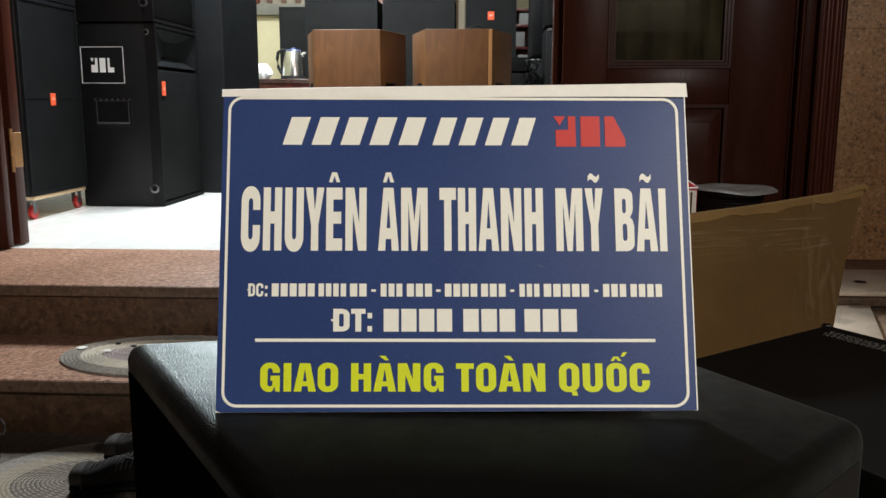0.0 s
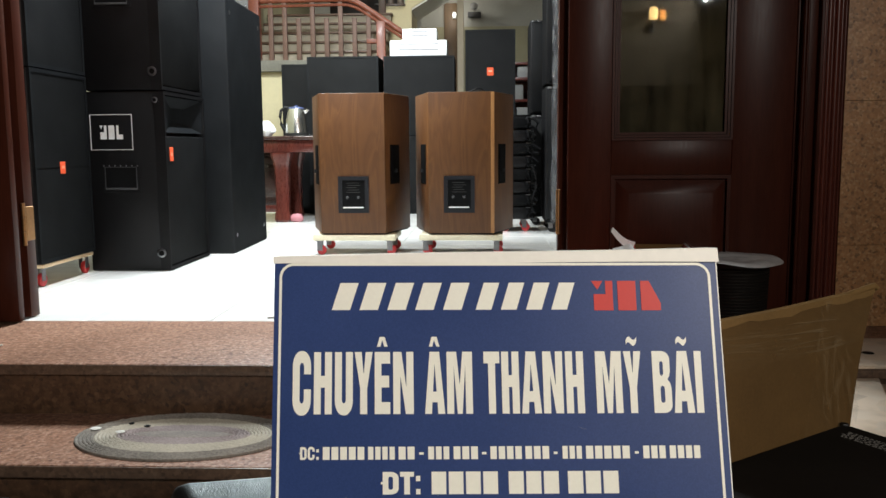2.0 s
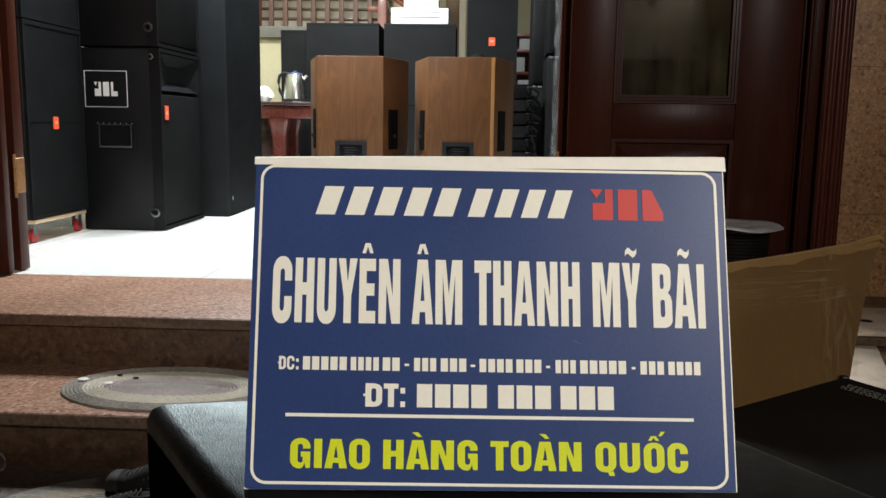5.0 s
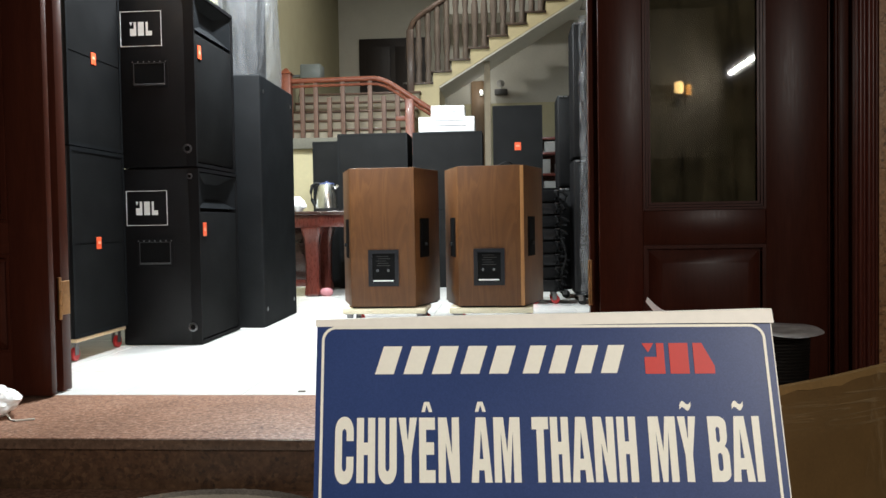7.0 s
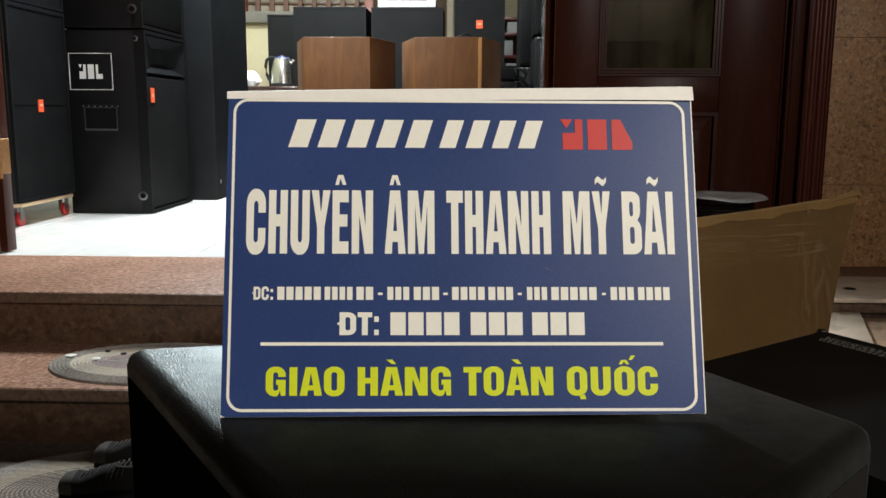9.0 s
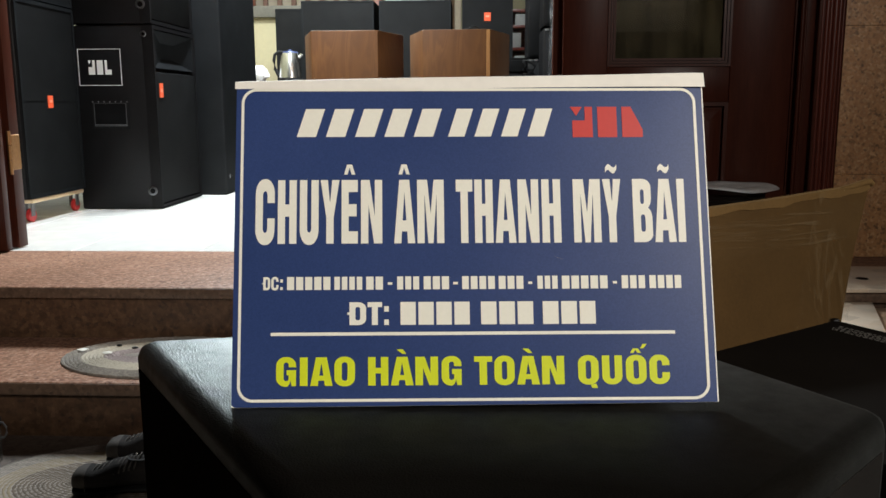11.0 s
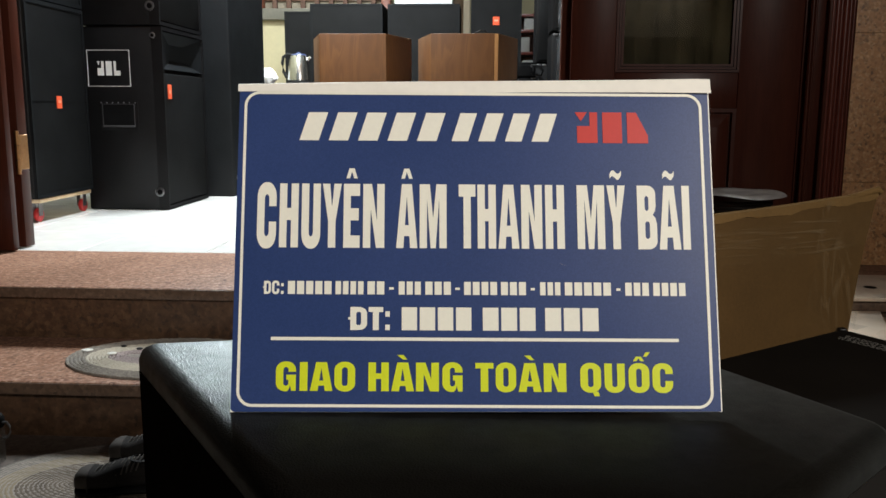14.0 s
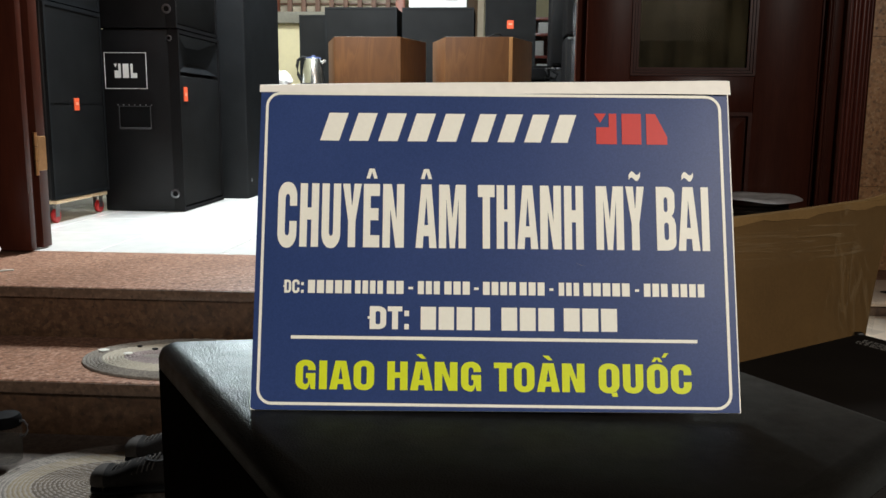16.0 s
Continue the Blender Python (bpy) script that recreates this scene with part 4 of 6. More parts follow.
# ---- the loudspeaker that carries it, lying on the paving ----
top_speaker = thing("floor_speaker", "black textured loudspeaker cabinet with rounded edges, standing on the paving", "speaker", pose(0, 0, 0))
bm = BM()
prism(bm, [(0.082, 0.814), (0.466, 1.228), (0.236, 1.590), (-0.360, 1.456)], 0.006, 0.7485, 0.021, 5)
part("cabinet", bm, M["leatherette"], top_speaker)
# Matte panels added over the near sides to hold off their sheen.
near, right, left = Vector((0.082, 0.814, 0)), Vector((0.466, 1.228, 0)), Vector((-0.360, 1.456, 0))
for a, b in ((left, near), (near, right)):
    along = (b - a).normalized()
    outward = Vector((along.y, -along.x, 0))
    mp = Matrix(((along.x, outward.x, 0, a.x), (along.y, outward.y, 0, a.y), (0, 0, 1, 0), (0, 0, 0, 1)))
    bm = BM()
    box(bm, ((b - a).length / 2, 0.0, 0.364), ((b - a).length - 0.050, 0.0030, 0.704), 0.0012, 2, mp)
    part("grille", bm, M["speaker_side_dark"], top_speaker, "dull black panel added to keep the cabinet side dark")
for x, y in ((0.09, 0.89), (0.40, 1.24), (0.22, 1.51), (-0.27, 1.42)):
    bm = BM()
    rod(bm, (x, y, 0.0), (x, y, 0.012), 0.02)
    part("foot", bm, M["rubber"], top_speaker)

# ---- black case beside it ----
case = thing("equipment_case", "flat-topped black equipment case with a small printed label and metal corner", "case", pose(0, 0, 0))
bm = BM()
prism(bm, [(0.331, 1.764), (0.740, 1.134), (1.188, 1.470), (0.779, 2.100)], 0.0, 0.614, 0.006, 2)
part("body", bm, M["black_plastic"], case)
bm = BM()
mcase = Matrix.Translation((0.768, 2.052, 0.6146)) @ Matrix.Rotation(radians(-57), 4, "Z")
for k in range(6):
    a = 0.004 + 0.003 * (k % 3)
    while a < 0.36:
        w = random.uniform(0.003, 0.010)
        q = -0.004 - k * 0.0065
        bm.faces.new([bm.verts.new(mcase @ Vector(v)) for v in ((a, q, 0), (a, q - 0.0032, 0), (a + w, q - 0.0032, 0), (a + w, q, 0))])
        a += w + random.uniform(0.002, 0.006)
part("label_print", bm, M["faint_print"], case, "rows of unreadable small print")
bm = BM()
box(bm, (0.776, 2.090, 0.613), (0.015, 0.015, 0.010), 0.003, 2)
part("corner", bm, M["black_plastic"], case, "metal corner guard")

# ---- tall carton with its flap up, wrapped in film ----
carton = thing("carton", "brown cardboard carton with a raised flap under clear tape and film", "carton", pose(0, 0, 0))
B1, B2 = Vector((0.797, 2.118, 0.585)), Vector((0.380, 1.812, 0.585))
T1, T2 = Vector((0.868, 2.190, 0.872)), Vector((0.420, 1.930, 0.846))
out = (B1 - B2).cross(T1 - B1).normalized()
if out.y > 0:
    out = -out
bm = BM()
n, mrow = 18, 10
grid = []
for i in range(n + 1):
    f = i / n
    col = []
    for j in range(mrow + 1):
        g = j / mrow
        p = (B2.lerp(B1, f)).lerp(T2.lerp(T1, f), g)
        p = p + out * (0.006 * math.sin(3.1 * f + 0.6) * g + 0.003 * math.sin(9 * f + 4 * g))
        col.append(p)
    grid.append(col)
front_v = [[bm.verts.new(p) for p in col] for col in grid]
back_v = [[bm.verts.new(p - out * 0.007) for p in col] for col in grid]
for i in range(n):
    for j in range(mrow):
        bm.faces.new((front_v[i][j], front_v[i + 1][j], front_v[i + 1][j + 1], front_v[i][j + 1]))
        bm.faces.new((back_v[i][j], back_v[i][j + 1], back_v[i + 1][j + 1], back_v[i + 1][j]))
    bm.faces.new((front_v[i][mrow], front_v[i + 1][mrow], back_v[i + 1][mrow], back_v[i][mrow]))
    bm.faces.new((front_v[i][0], back_v[i][0], back_v[i + 1][0], front_v[i + 1][0]))
for j in range(mrow):
    bm.faces.new((front_v[n][j], back_v[n][j], back_v[n][j + 1], front_v[n][j + 1]))
    bm.faces.new((front_v[0][j], front_v[0][j + 1], back_v[0][j + 1], back_v[0][j]))
flap = part("flap", bm, M["cardboard"], carton)
# tape folded over the top of the flap
bm = BM()
rows = []
for i in range(n + 1):
    f = i / n
    t = T2.lerp(T1, f) + out * (0.006 * math.sin(3.1 * f + 0.6) + 0.003 * math.sin(9 * f + 4))
    d = (B2.lerp(B1, f) - t).normalized()
    ragged = 0.013 + 0.003 * math.sin(17 * f) + 0.002 * math.sin(41 * f)
    rows.append([bm.verts.new(v) for v in (t + d * ragged + out * 0.002, t + out * 0.003 - d * 0.002, t - out * 0.004 - d * 0.005, t - out * 0.011 - d * 0.001, t + d * 0.028 - out * 0.010)])
for a, b in zip(rows, rows[1:]):
    for k in range(4):
        bm.faces.new((a[k], b[k], b[k + 1], a[k + 1]))
part("tape", bm, M["cardboard_light"], flap, "buff tape folded over the rim")
# rolled tape end standing past the corner
bm = BM()
sweep(bm, [T1 + Vector(v) for v in ((-0.075, -0.036, -0.006), (-0.045, -0.020, -0.001), (-0.020, -0.008, 0.005), (-0.002, 0.0, 0.008), (0.004, 0.002, 0.002))], 0.0065, 12)
part("tape", bm, M["cardboard_light"], flap, "buff tape curled over the corner")
# clear film stretched over the flap
bm = BM()
rows = []
for i in range(81):
    f = 0.66 + 0.34 * i / 80
    col = []
    for j in range(33):
        g = j / 32
        p = (B2.lerp(B1, f)).lerp(T2.lerp(T1, f), g) + out * (0.0095 + 0.006 * math.sin(3.1 * f + 0.6) * g + 0.003 * math.sin(9 * f + 4 * g))
        streak = max(0.0, 1.0 - 9.0 * abs(noise.noise(Vector((f * 9 + g * 1.2, g * 0.8, 3.0))))) * min(1.0, max(0.0, (f - 0.45) * 4))
        crease = max(0.0, 1.0 - 9.0 * abs(noise.noise(Vector((f * 1.3, g * 8 + f * 1.0, 8.0))))) * min(1.0, max(0.0, (g - 0.45) * 4))
        ridge = 0.0035 * streak + 0.0035 * crease
        col.append(bm.verts.new(p + out * ridge))
    rows.append(col)
for a, b in zip(rows, rows[1:]):
    for j in range(32):
        bm.faces.new((a[j], b[j], b[j + 1], a[j + 1]))
part("film", bm, M["tape"], carton, "clear wrinkled packing film")
bm = BM()
rows = []
for i in range(61):
    f = i / 60
    col = []
    for j in range(13):
        g = 0.66 + 0.24 * j / 12
        p = (B2.lerp(B1, f)).lerp(T2.lerp(T1, f), g) + out * (0.0080 + 0.006 * math.sin(3.1 * f + 0.6) * g + 0.003 * math.sin(9 * f + 4 * g))
        col.append(bm.verts.new(p + out * 0.002 * max(0.0, 1.0 - 8.0 * abs(noise.noise(Vector((f * 1.1, g * 22 + f, 2.0)))))))
    rows.append(col)
for a, b in zip(rows, rows[1:]):
    for j in range(12):
        bm.faces.new((a[j], b[j], b[j + 1], a[j + 1]))
part("film_band", bm, M["film_band"], carton, "clear film band creased along the rim")
bm = BM()
base = [(0.384, 1.822), (0.790, 2.118), (0.60, 2.42), (0.20, 2.11)]
inner = [(0.392, 1.834), (0.782, 2.118), (0.598, 2.408), (0.212, 2.112)]
for z0, z1, walls in ((0.0, 0.010, False), (0.010, 0.590, True)):
    if not walls:
        prism(bm, base, z0, z1)
    else:
        for i in range(4):
            j = (i + 1) % 4
            prism(bm, [base[i], base[j], inner[j], inner[i]], z0, z1)
part("body", bm, M["cardboard"], carton)

# ---- things on the steps ----


def oval_mat(name, centre, z, rx, ry, rings, label, turn=0.0, thick=1.0):
    """A mat of coiled braid: one rounded coil after another."""
    ob = thing(name, label, "door mat", pose(centre[0], centre[1], z, 0, 0, turn), group="braided mats")
    n = 150
    bm = BM()
    lathe(bm, [(1.0, 0.0), (1.0, 0.004)], n, (0, 0, 0.0005), (rx - 0.004, ry - 0.004))
    part("backing", bm, M["mat_mid"], ob)
    w = 0.0125
    k = 0
    a, b = rx, ry
    groups = {}
    while b > w * 3.2:
        groups.setdefault(rings(k), []).append((a, b))
        a, b, k = a - w, b - w, k + 1
    bm = BM()
    lathe(bm, [(1.0, 0.0), (1.0, 0.009 * thick), (0.9, 0.0100 * thick)], 48, (0, 0, 0.0005), (a + 0.001, b + 0.001))
    # Upper mat: core coloured darker for the groove shade its flat top lacks.
    part("core", bm, M["mat_brown" if thick < 1 else "mat_core"], ob)
    for key, coils in groups.items():
        for a, b in coils:
            bm = BM()
            loops = []
            for i in range(n):
                t = 2 * math.pi * i / n
                ring = []
                wob = 0.0009 * math.sin(i * 1.9 + a * 400) + 0.0006 * math.sin(i * 2.7 + a * 90)
                dip = 0.95 if key == "mat_brown" else 0.0
                for c, h in ((0.0, 0.001 + 0.008 * dip), (0.0015, (0.0085 if k > 4 else 0.0098) + wob), (w * 0.5, 0.0115 + wob), (w - 0.0015, 0.0085 + wob), (w, 0.004 + 0.006 * dip)):
                    ring.append(bm.verts.new(((a - c) * math.cos(t), (b - c) * math.sin(t), h * thick)))
                loops.append(ring)
            for i in range(n):
                p, q = loops[i], loops[(i + 1) % n]
                for j in range(4):
                    bm.faces.new((p[j], q[j], q[j + 1], p[j + 1]))
            part("braid", bm, M[key], ob)
    return ob


oval_mat("braided_mat", (-0.977, 3.168), TREAD, 0.370, 0.232, lambda k: "mat_dark" if k < 5 else "mat_pale" if k < 11 else "mat_plum", "grey and cream oval braided mat on the lower step", 0.0)
oval_mat("braided_mat", (-0.880, 2.590), 0.0, 0.460, 0.305, lambda k: "mat_dark" if k < 5 else "mat_tan" if k < 10 else "mat_brown", "brown and grey oval braided mat on the paving", 0.0, 0.5)

# chip on the tiles by the threshold
bm = BM()
box(bm, (0, 0, 0.003), (0.035, 0.014, 0.006), 0.002, 1)
solid("plaster_chip", bm, M["mat_core"], "small grey chip lying on the white tiles", "chip", m=pose(-0.932, 4.228, FLOOR, 0, 0, 12))

# scraps on the upper mat
for x, y, s in ((-1.303, 3.205, 0.022), (-1.200, 3.172, 0.017), (-1.198, 3.262, 0.011), (-1.130, 3.235, 0.013)):
    bm = BM()
    bmesh.ops.create_icosphere(bm, subdivisions=2, radius=1.0)
    for v in bm.verts:
        q = 1 + 0.35 * noise.noise(v.co * 2.0 + Vector((x * 9, y, 0)))
        v.co = Vector((v.co.x * s * 0.9 * q, v.co.y * s * 0.55 * q, 0.003 + v.co.z * 0.004 * q))
    solid("paper_scrap", bm, M["cord_white"] if s > 0.015 else M["rubber"], "small torn scrap lying on the braided mat", "scrap", m=pose(x, y, TREAD + 0.0118, 4, 3, 25))


def shoe(m, label):
    ob = thing("shoe", label, "shoe", m, group="pair of shoes")
    # outline along the length: (y, half width, height)
    rows = [(-0.146, 0.008, 0.036), (-0.142, 0.024, 0.052), (-0.132, 0.036, 0.063), (-0.114, 0.044, 0.070), (-0.090, 0.048, 0.070), (-0.066, 0.049, 0.066), (-0.035, 0.047, 0.074), (0.0, 0.042, 0.086), (0.045, 0.037, 0.092), (0.090, 0.036, 0.094), (0.122, 0.033, 0.096), (0.136, 0.016, 0.090)]
    n = 18
    for name, mat, lo, hi, kmin, kmax in (("sole", "rubber", 0.0, 0.018, 0, 11), ("toe_cap", "shoe_toe", 0.014, None, 0, 4), ("upper", "shoe_upper", 0.016, None, 4, 11)):
        bm = BM()
        rings = []
        for y, w, h in rows[kmin:kmax + 1]:
            ring = []
            top = hi if hi is not None else h
            ww = w * (1.06 if name == "sole" else 1.0)
            for i in range(n):
                a = 2 * math.pi * i / n
                c, q = math.cos(a), math.sin(a)
                ring.append(bm.verts.new((ww * math.copysign(abs(c) ** 0.75, c), y, lo + (top - lo) * (0.5 + 0.5 * math.copysign(abs(q) ** 0.8, q)))))
            rings.append(ring)
        for p, q in zip(rings, rings[1:]):
            for i in range(n):
                bm.faces.new((p[i], p[(i + 1) % n], q[(i + 1) % n], q[i]))
        bm.faces.new(rings[0][::-1])
        bm.faces.new(rings[-1])
        part(name, bm, M[mat], ob)
    # stitched rand between cap and upper
    bm = BM()
    sweep(bm, [(0.049 * math.cos(radians(a)), -0.090 - 0.006 * math.sin(radians(a)), 0.016 + 0.050 * math.sin(radians(a))) for a in range(0, 181, 15)], 0.0022, 6)
    part("rand", bm, M["shoe_toe"], ob)
    for k in range(10):
        y = -0.070 + k * 0.0165
        h = 0.066 + k * 0.0034
        bm = BM()
        sweep(bm, [(-0.040, y - 0.010, h - 0.024), (-0.030, y - 0.004, h - 0.008), (-0.014, y + 0.003, h + 0.002), (0.0, y + 0.006, h + 0.004), (0.014, y + 0.003, h + 0.002), (0.030, y - 0.004, h - 0.008), (0.040, y - 0.010, h - 0.024)], 0.0030, 6)
        part("lace", bm, M["shoe_lace"], ob)
    bm = BM()
    lathe(bm, [(1.0, 0.0), (1.02, 0.006), (0.86, 0.008), (0.80, -0.010)], 20, (0, 0.085, 0.088), (0.030, 0.046))
    part("collar", bm, M["rubber"], ob)
    return ob


shoe(pose(-0.905, 2.546, 0.0115, 0, 0, -83) @ Matrix.Diagonal((0.95, 0.80, 0.98, 1)), "dark grey laced shoe with a paler toe, on the mat")
shoe(pose(-0.900, 2.744, 0.0115, 0, 0, -84) @ Matrix.Diagonal((0.95, 0.80, 0.98, 1)), "dark grey laced shoe with a paler toe, on the mat")

# glass jar with a dark lid beside the lower mat
jar = thing("glass_jar", "small clear glass jar with a dark lid on the paving", "jar", pose(-1.374, 2.722, 0.0) @ Matrix.Diagonal((1.0, 1.0, 1.2, 1.0)))
bm = BM()
lathe(bm, [(0.036, 0.0), (0.040, 0.004), (0.042, 0.080), (0.036, 0.094)], 24)
part("glass_body", bm, M["jar_glass"], jar)
bm = BM()
lathe(bm, [(0.043, 0.092), (0.045, 0.096), (0.044, 0.112), (0.038, 0.120), (0.010, 0.122)], 24)
part("lid", bm, M["recess_black"], jar)
bm = BM()
sweep(bm, [(0.040, 0.0, 0.104), (0.056, 0.0, 0.106), (0.066, 0.0, 0.094), (0.066, 0.0, 0.080), (0.058, 0.0, 0.068), (0.042, 0.0, 0.064)], 0.003, 8)
part("wire_clip", bm, M["zinc"], jar)

# white bag with a cord on the top step
bag = thing("white_bag", "white plastic bag with a loose cord on the granite step", "bag", pose(-2.172, 3.72, FLOOR))
bm = BM()
bmesh.ops.create_icosphere(bm, subdivisions=5, radius=1.0)
for v in bm.verts:
    d = 1 + 0.22 * noise.noise(v.co * 1.9) + 0.10 * (0.4 - abs(noise.noise(v.co * 4.5)))
    v.co = Vector((v.co.x * 0.17 * d, v.co.y * 0.12 * d, max(0.0, 0.055 + v.co.z * 0.075 * d)))
part("pouch", bm, M["white_sheet"], bag)
bm = BM()
sweep(bm, [(0.12, -0.02, 0.030), (0.155, -0.03, 0.010), (0.185, -0.065, 0.004), (0.215, -0.080, 0.004), (0.25, -0.062, 0.004), (0.278, -0.050, 0.004)], 0.0035, 6)
part("cord", bm, M["cord_white"], bag)

# black ribbed drum with a clear lid, and a red carton, before the closed leaf
drum = thing("ribbed_drum", "black ribbed round bin with a pale sheet of plastic on it", "bin", pose(1.062, 3.860, FLOOR))
bm = BM()
prof = [(0.132, 0.0), (0.138, 0.004)]
for k in range(24):
    z = 0.010 + k * 0.0125
    prof += [(0.140 + 0.0005 * k, z), (0.144 + 0.0005 * k, z + 0.004), (0.140 + 0.0005 * k, z + 0.008)]
prof += [(0.154, 0.316), (0.156, 0.324)]
lathe(bm, prof, 40)
part("drum_body", bm, M["black_plastic"], drum)
bm = BM()
rings = []
n = 48
for r in (0.0, 0.15, 0.3, 0.42, 0.5, 0.62, 0.75, 0.88, 0.97, 1.0):
    ring = []
    for k in range(n):
        a = 2 * math.pi * k / n
        z = 0.327 + 0.004 * (0.42 < r < 0.8) + 0.0035 * r * math.sin(2 * a + 1) + 0.002 * r * math.sin(5 * a)
        ring.append(bm.verts.new((0.028 + (r + 0.004) * 0.168 * math.cos(a), (r + 0.004) * 0.232 * math.sin(a), z)))
    rings.append(ring)
for a, b in zip(rings, rings[1:]):
    for k in range(n):
        bm.faces.new((a[k], a[(k + 1) % n], b[(k + 1) % n], b[k]))
part("sheet", bm, M["white_sheet"], drum, "pale translucent plastic lid sheet")

red_box = thing("red_carton", "open red printed carton with a torn white flap", "carton", pose(0.788, 3.785, FLOOR, 0, 0, -5))
bm = BM()
hw, hd, hh = 0.105, 0.252, 0.365
for r in ((-hw, hw, -hd, -hd + 0.004, hh - 0.006), (-hw, hw, hd - 0.004, hd, hh), (-hw, -hw + 0.004, -hd + 0.004, hd - 0.004, hh - 0.012), (hw - 0.004, hw, -hd + 0.004, hd - 0.004, hh)):
    span(bm, r[0], r[1], r[2], r[3], 0.0, r[4])
span(bm, -hw + 0.004, hw - 0.004, -hd + 0.004, hd - 0.004, 0.0, 0.004)
part("body", bm, M["box_red"], red_box)
bm = BM()
span(bm, -hw + 0.0045, hw - 0.0045, hd - 0.0065, hd - 0.0045, 0.005, hh + 0.002)
part("lining", bm, M["cardboard_light"], red_box, "brown inner face")
bm = BM()
for a, b in (((hw + 0.001, -hd, hh - 0.004), (hw + 0.003, hd, hh + 0.004)), ((hw * 0.35, -hd - 0.001, hh - 0.008), (hw + 0.001, -hd, hh - 0.004))):
    rod(bm, a, b, 0.0035, 6)
part("torn_edge", bm, M["white_card"], red_box, "white torn paper edge")
bm = BM()
span(bm, 0.020, hw - 0.002, -hd - 0.0012, -hd - 0.0004, 0.16, hh - 0.014)
part("print_panel", bm, M["sign_paper"], red_box, "pale printed panel")
bm = BM()
for x in (0.070, 0.082):
    span(bm, x, x + 0.006, -hd - 0.0020, -hd - 0.0013, 0.17, hh - 0.020)
part("print_stripe", bm, M["cardboard"], red_box, "brown printed stripe")
bm = BM()
ra, rb = [], []
for k in range(24):
    a = 2 * math.pi * k / 24
    ra.append(bm.verts.new((0.034 + 0.015 * math.cos(a), -hd - 0.0022, hh - 0.030 + 0.015 * math.sin(a))))
    rb.append(bm.verts.new((0.034 + 0.011 * math.cos(a), -hd - 0.0022, hh - 0.030 + 0.011 * math.sin(a))))
for k in range(24):
    bm.faces.new((ra[k], ra[(k + 1) % 24], rb[(k + 1) % 24], rb[k]))
part("print_ring", bm, M["rubber"], red_box, "dark printed ring")
# torn flap bent out over the side, with a curled spur
back = red_box.matrix_world.inverted()
bm = BM()
flap_grid = []
for i in range(7):
    f = i / 6
    lo, hi = Vector((0.665, 3.575, 0.728)).lerp(Vector((0.570, 3.60, 0.707)), f), Vector((0.622, 3.66, 0.800)).lerp(Vector((0.549, 3.62, 0.785)), f)
    flap_grid.append([bm.verts.new(back @ (lo.lerp(hi, g / 4) + Vector((0, -0.012 * math.sin(math.pi * f) - 0.010 * math.sin(math.pi * g / 4), 0)))) for g in range(5)])
for a, b in zip(flap_grid, flap_grid[1:]):
    for g in range(4):
        bm.faces.new((a[g], b[g], b[g + 1], a[g + 1]))
part("torn_flap", bm, M["white_card"], red_box, "torn white flap")
bm = BM()
spur = []
for i in range(8):
    f = i / 7
    c = Vector((0.640, 3.68, 0.785)).lerp(Vector((0.548, 3.64, 0.856)), f) + Vector((0.0, 0.0, -0.012 * math.sin(math.pi * f)))
    w = 0.016 * (1 - 0.45 * f)
    spur.append([bm.verts.new(back @ (c + Vector((0.4 * w * s, 0.3 * w, w * s)))) for s in (-1, 0, 1)])
for a, b in zip(spur, spur[1:]):
    for g in range(2):
        bm.faces.new((a[g], b[g], b[g + 1], a[g + 1]))
part("torn_spur", bm, M["white_card"], red_box, "curled white paper spur")

# pale slabs at the end of the steps
bm = BM()
prism(bm, [(1.340, 3.366), (2.150, 3.366), (2.150, 3.790), (1.330, 3.790)], FLOOR, FLOOR + 0.014, 0.003)
slab = solid("marble_slab", bm, M["marble"], "pale marble slab with a hole, lying on the top step", "slab")
bm = BM()
lathe(bm, [(0.022, 0.0), (0.022, 0.0012)], 24)
part("hole", bm, M["recess_black"], slab, "round drilled hole", m=pose(1.487, 3.545, FLOOR + 0.0142))
bm = BM()
prism(bm, [(1.10, 2.84), (2.20, 2.84), (2.20, 3.384), (1.10, 3.384)], TREAD, 0.328, 0.004)
solid("stone_block", bm, M["marble_brown"], "pale brown stone block standing on the lower step", "stone block")
bm = BM()
prism(bm, [(1.06, 2.78), (1.245, 2.78), (1.455, 3.380), (1.06, 3.380)], 0.3285, 0.349, 0.003)
solid("stone_slab", bm, M["marble"], "pale beige stone slab lying on a stone block", "slab")

# ---- loudspeakers in the showroom ----


def brand_bars(bm, x0, z0, w, h, y):
    """A brand mark as plain white shapes facing -y."""
    def q(a, b, c, d):
        bm.faces.new([bm.verts.new((x0 + w * u, y, z0 + h * v)) for u, v in ((a, c), (b, c), (b, d), (a, d))])
    bm.faces.new([bm.verts.new((x0 + w * u, y, z0 + h * v)) for u, v in ((0.0, 1.0), (0.07, 0.72), (0.14, 1.0))])
    q(0.02, 0.30, 0.0, 0.52)
    q(0.19, 0.30, 0.52, 1.0)
    q(0.38, 0.64, 0.0, 1.0)
    q(0.72, 0.82, 0.0, 1.0)
    q(0.82, 1.0, 0.0, 0.34)


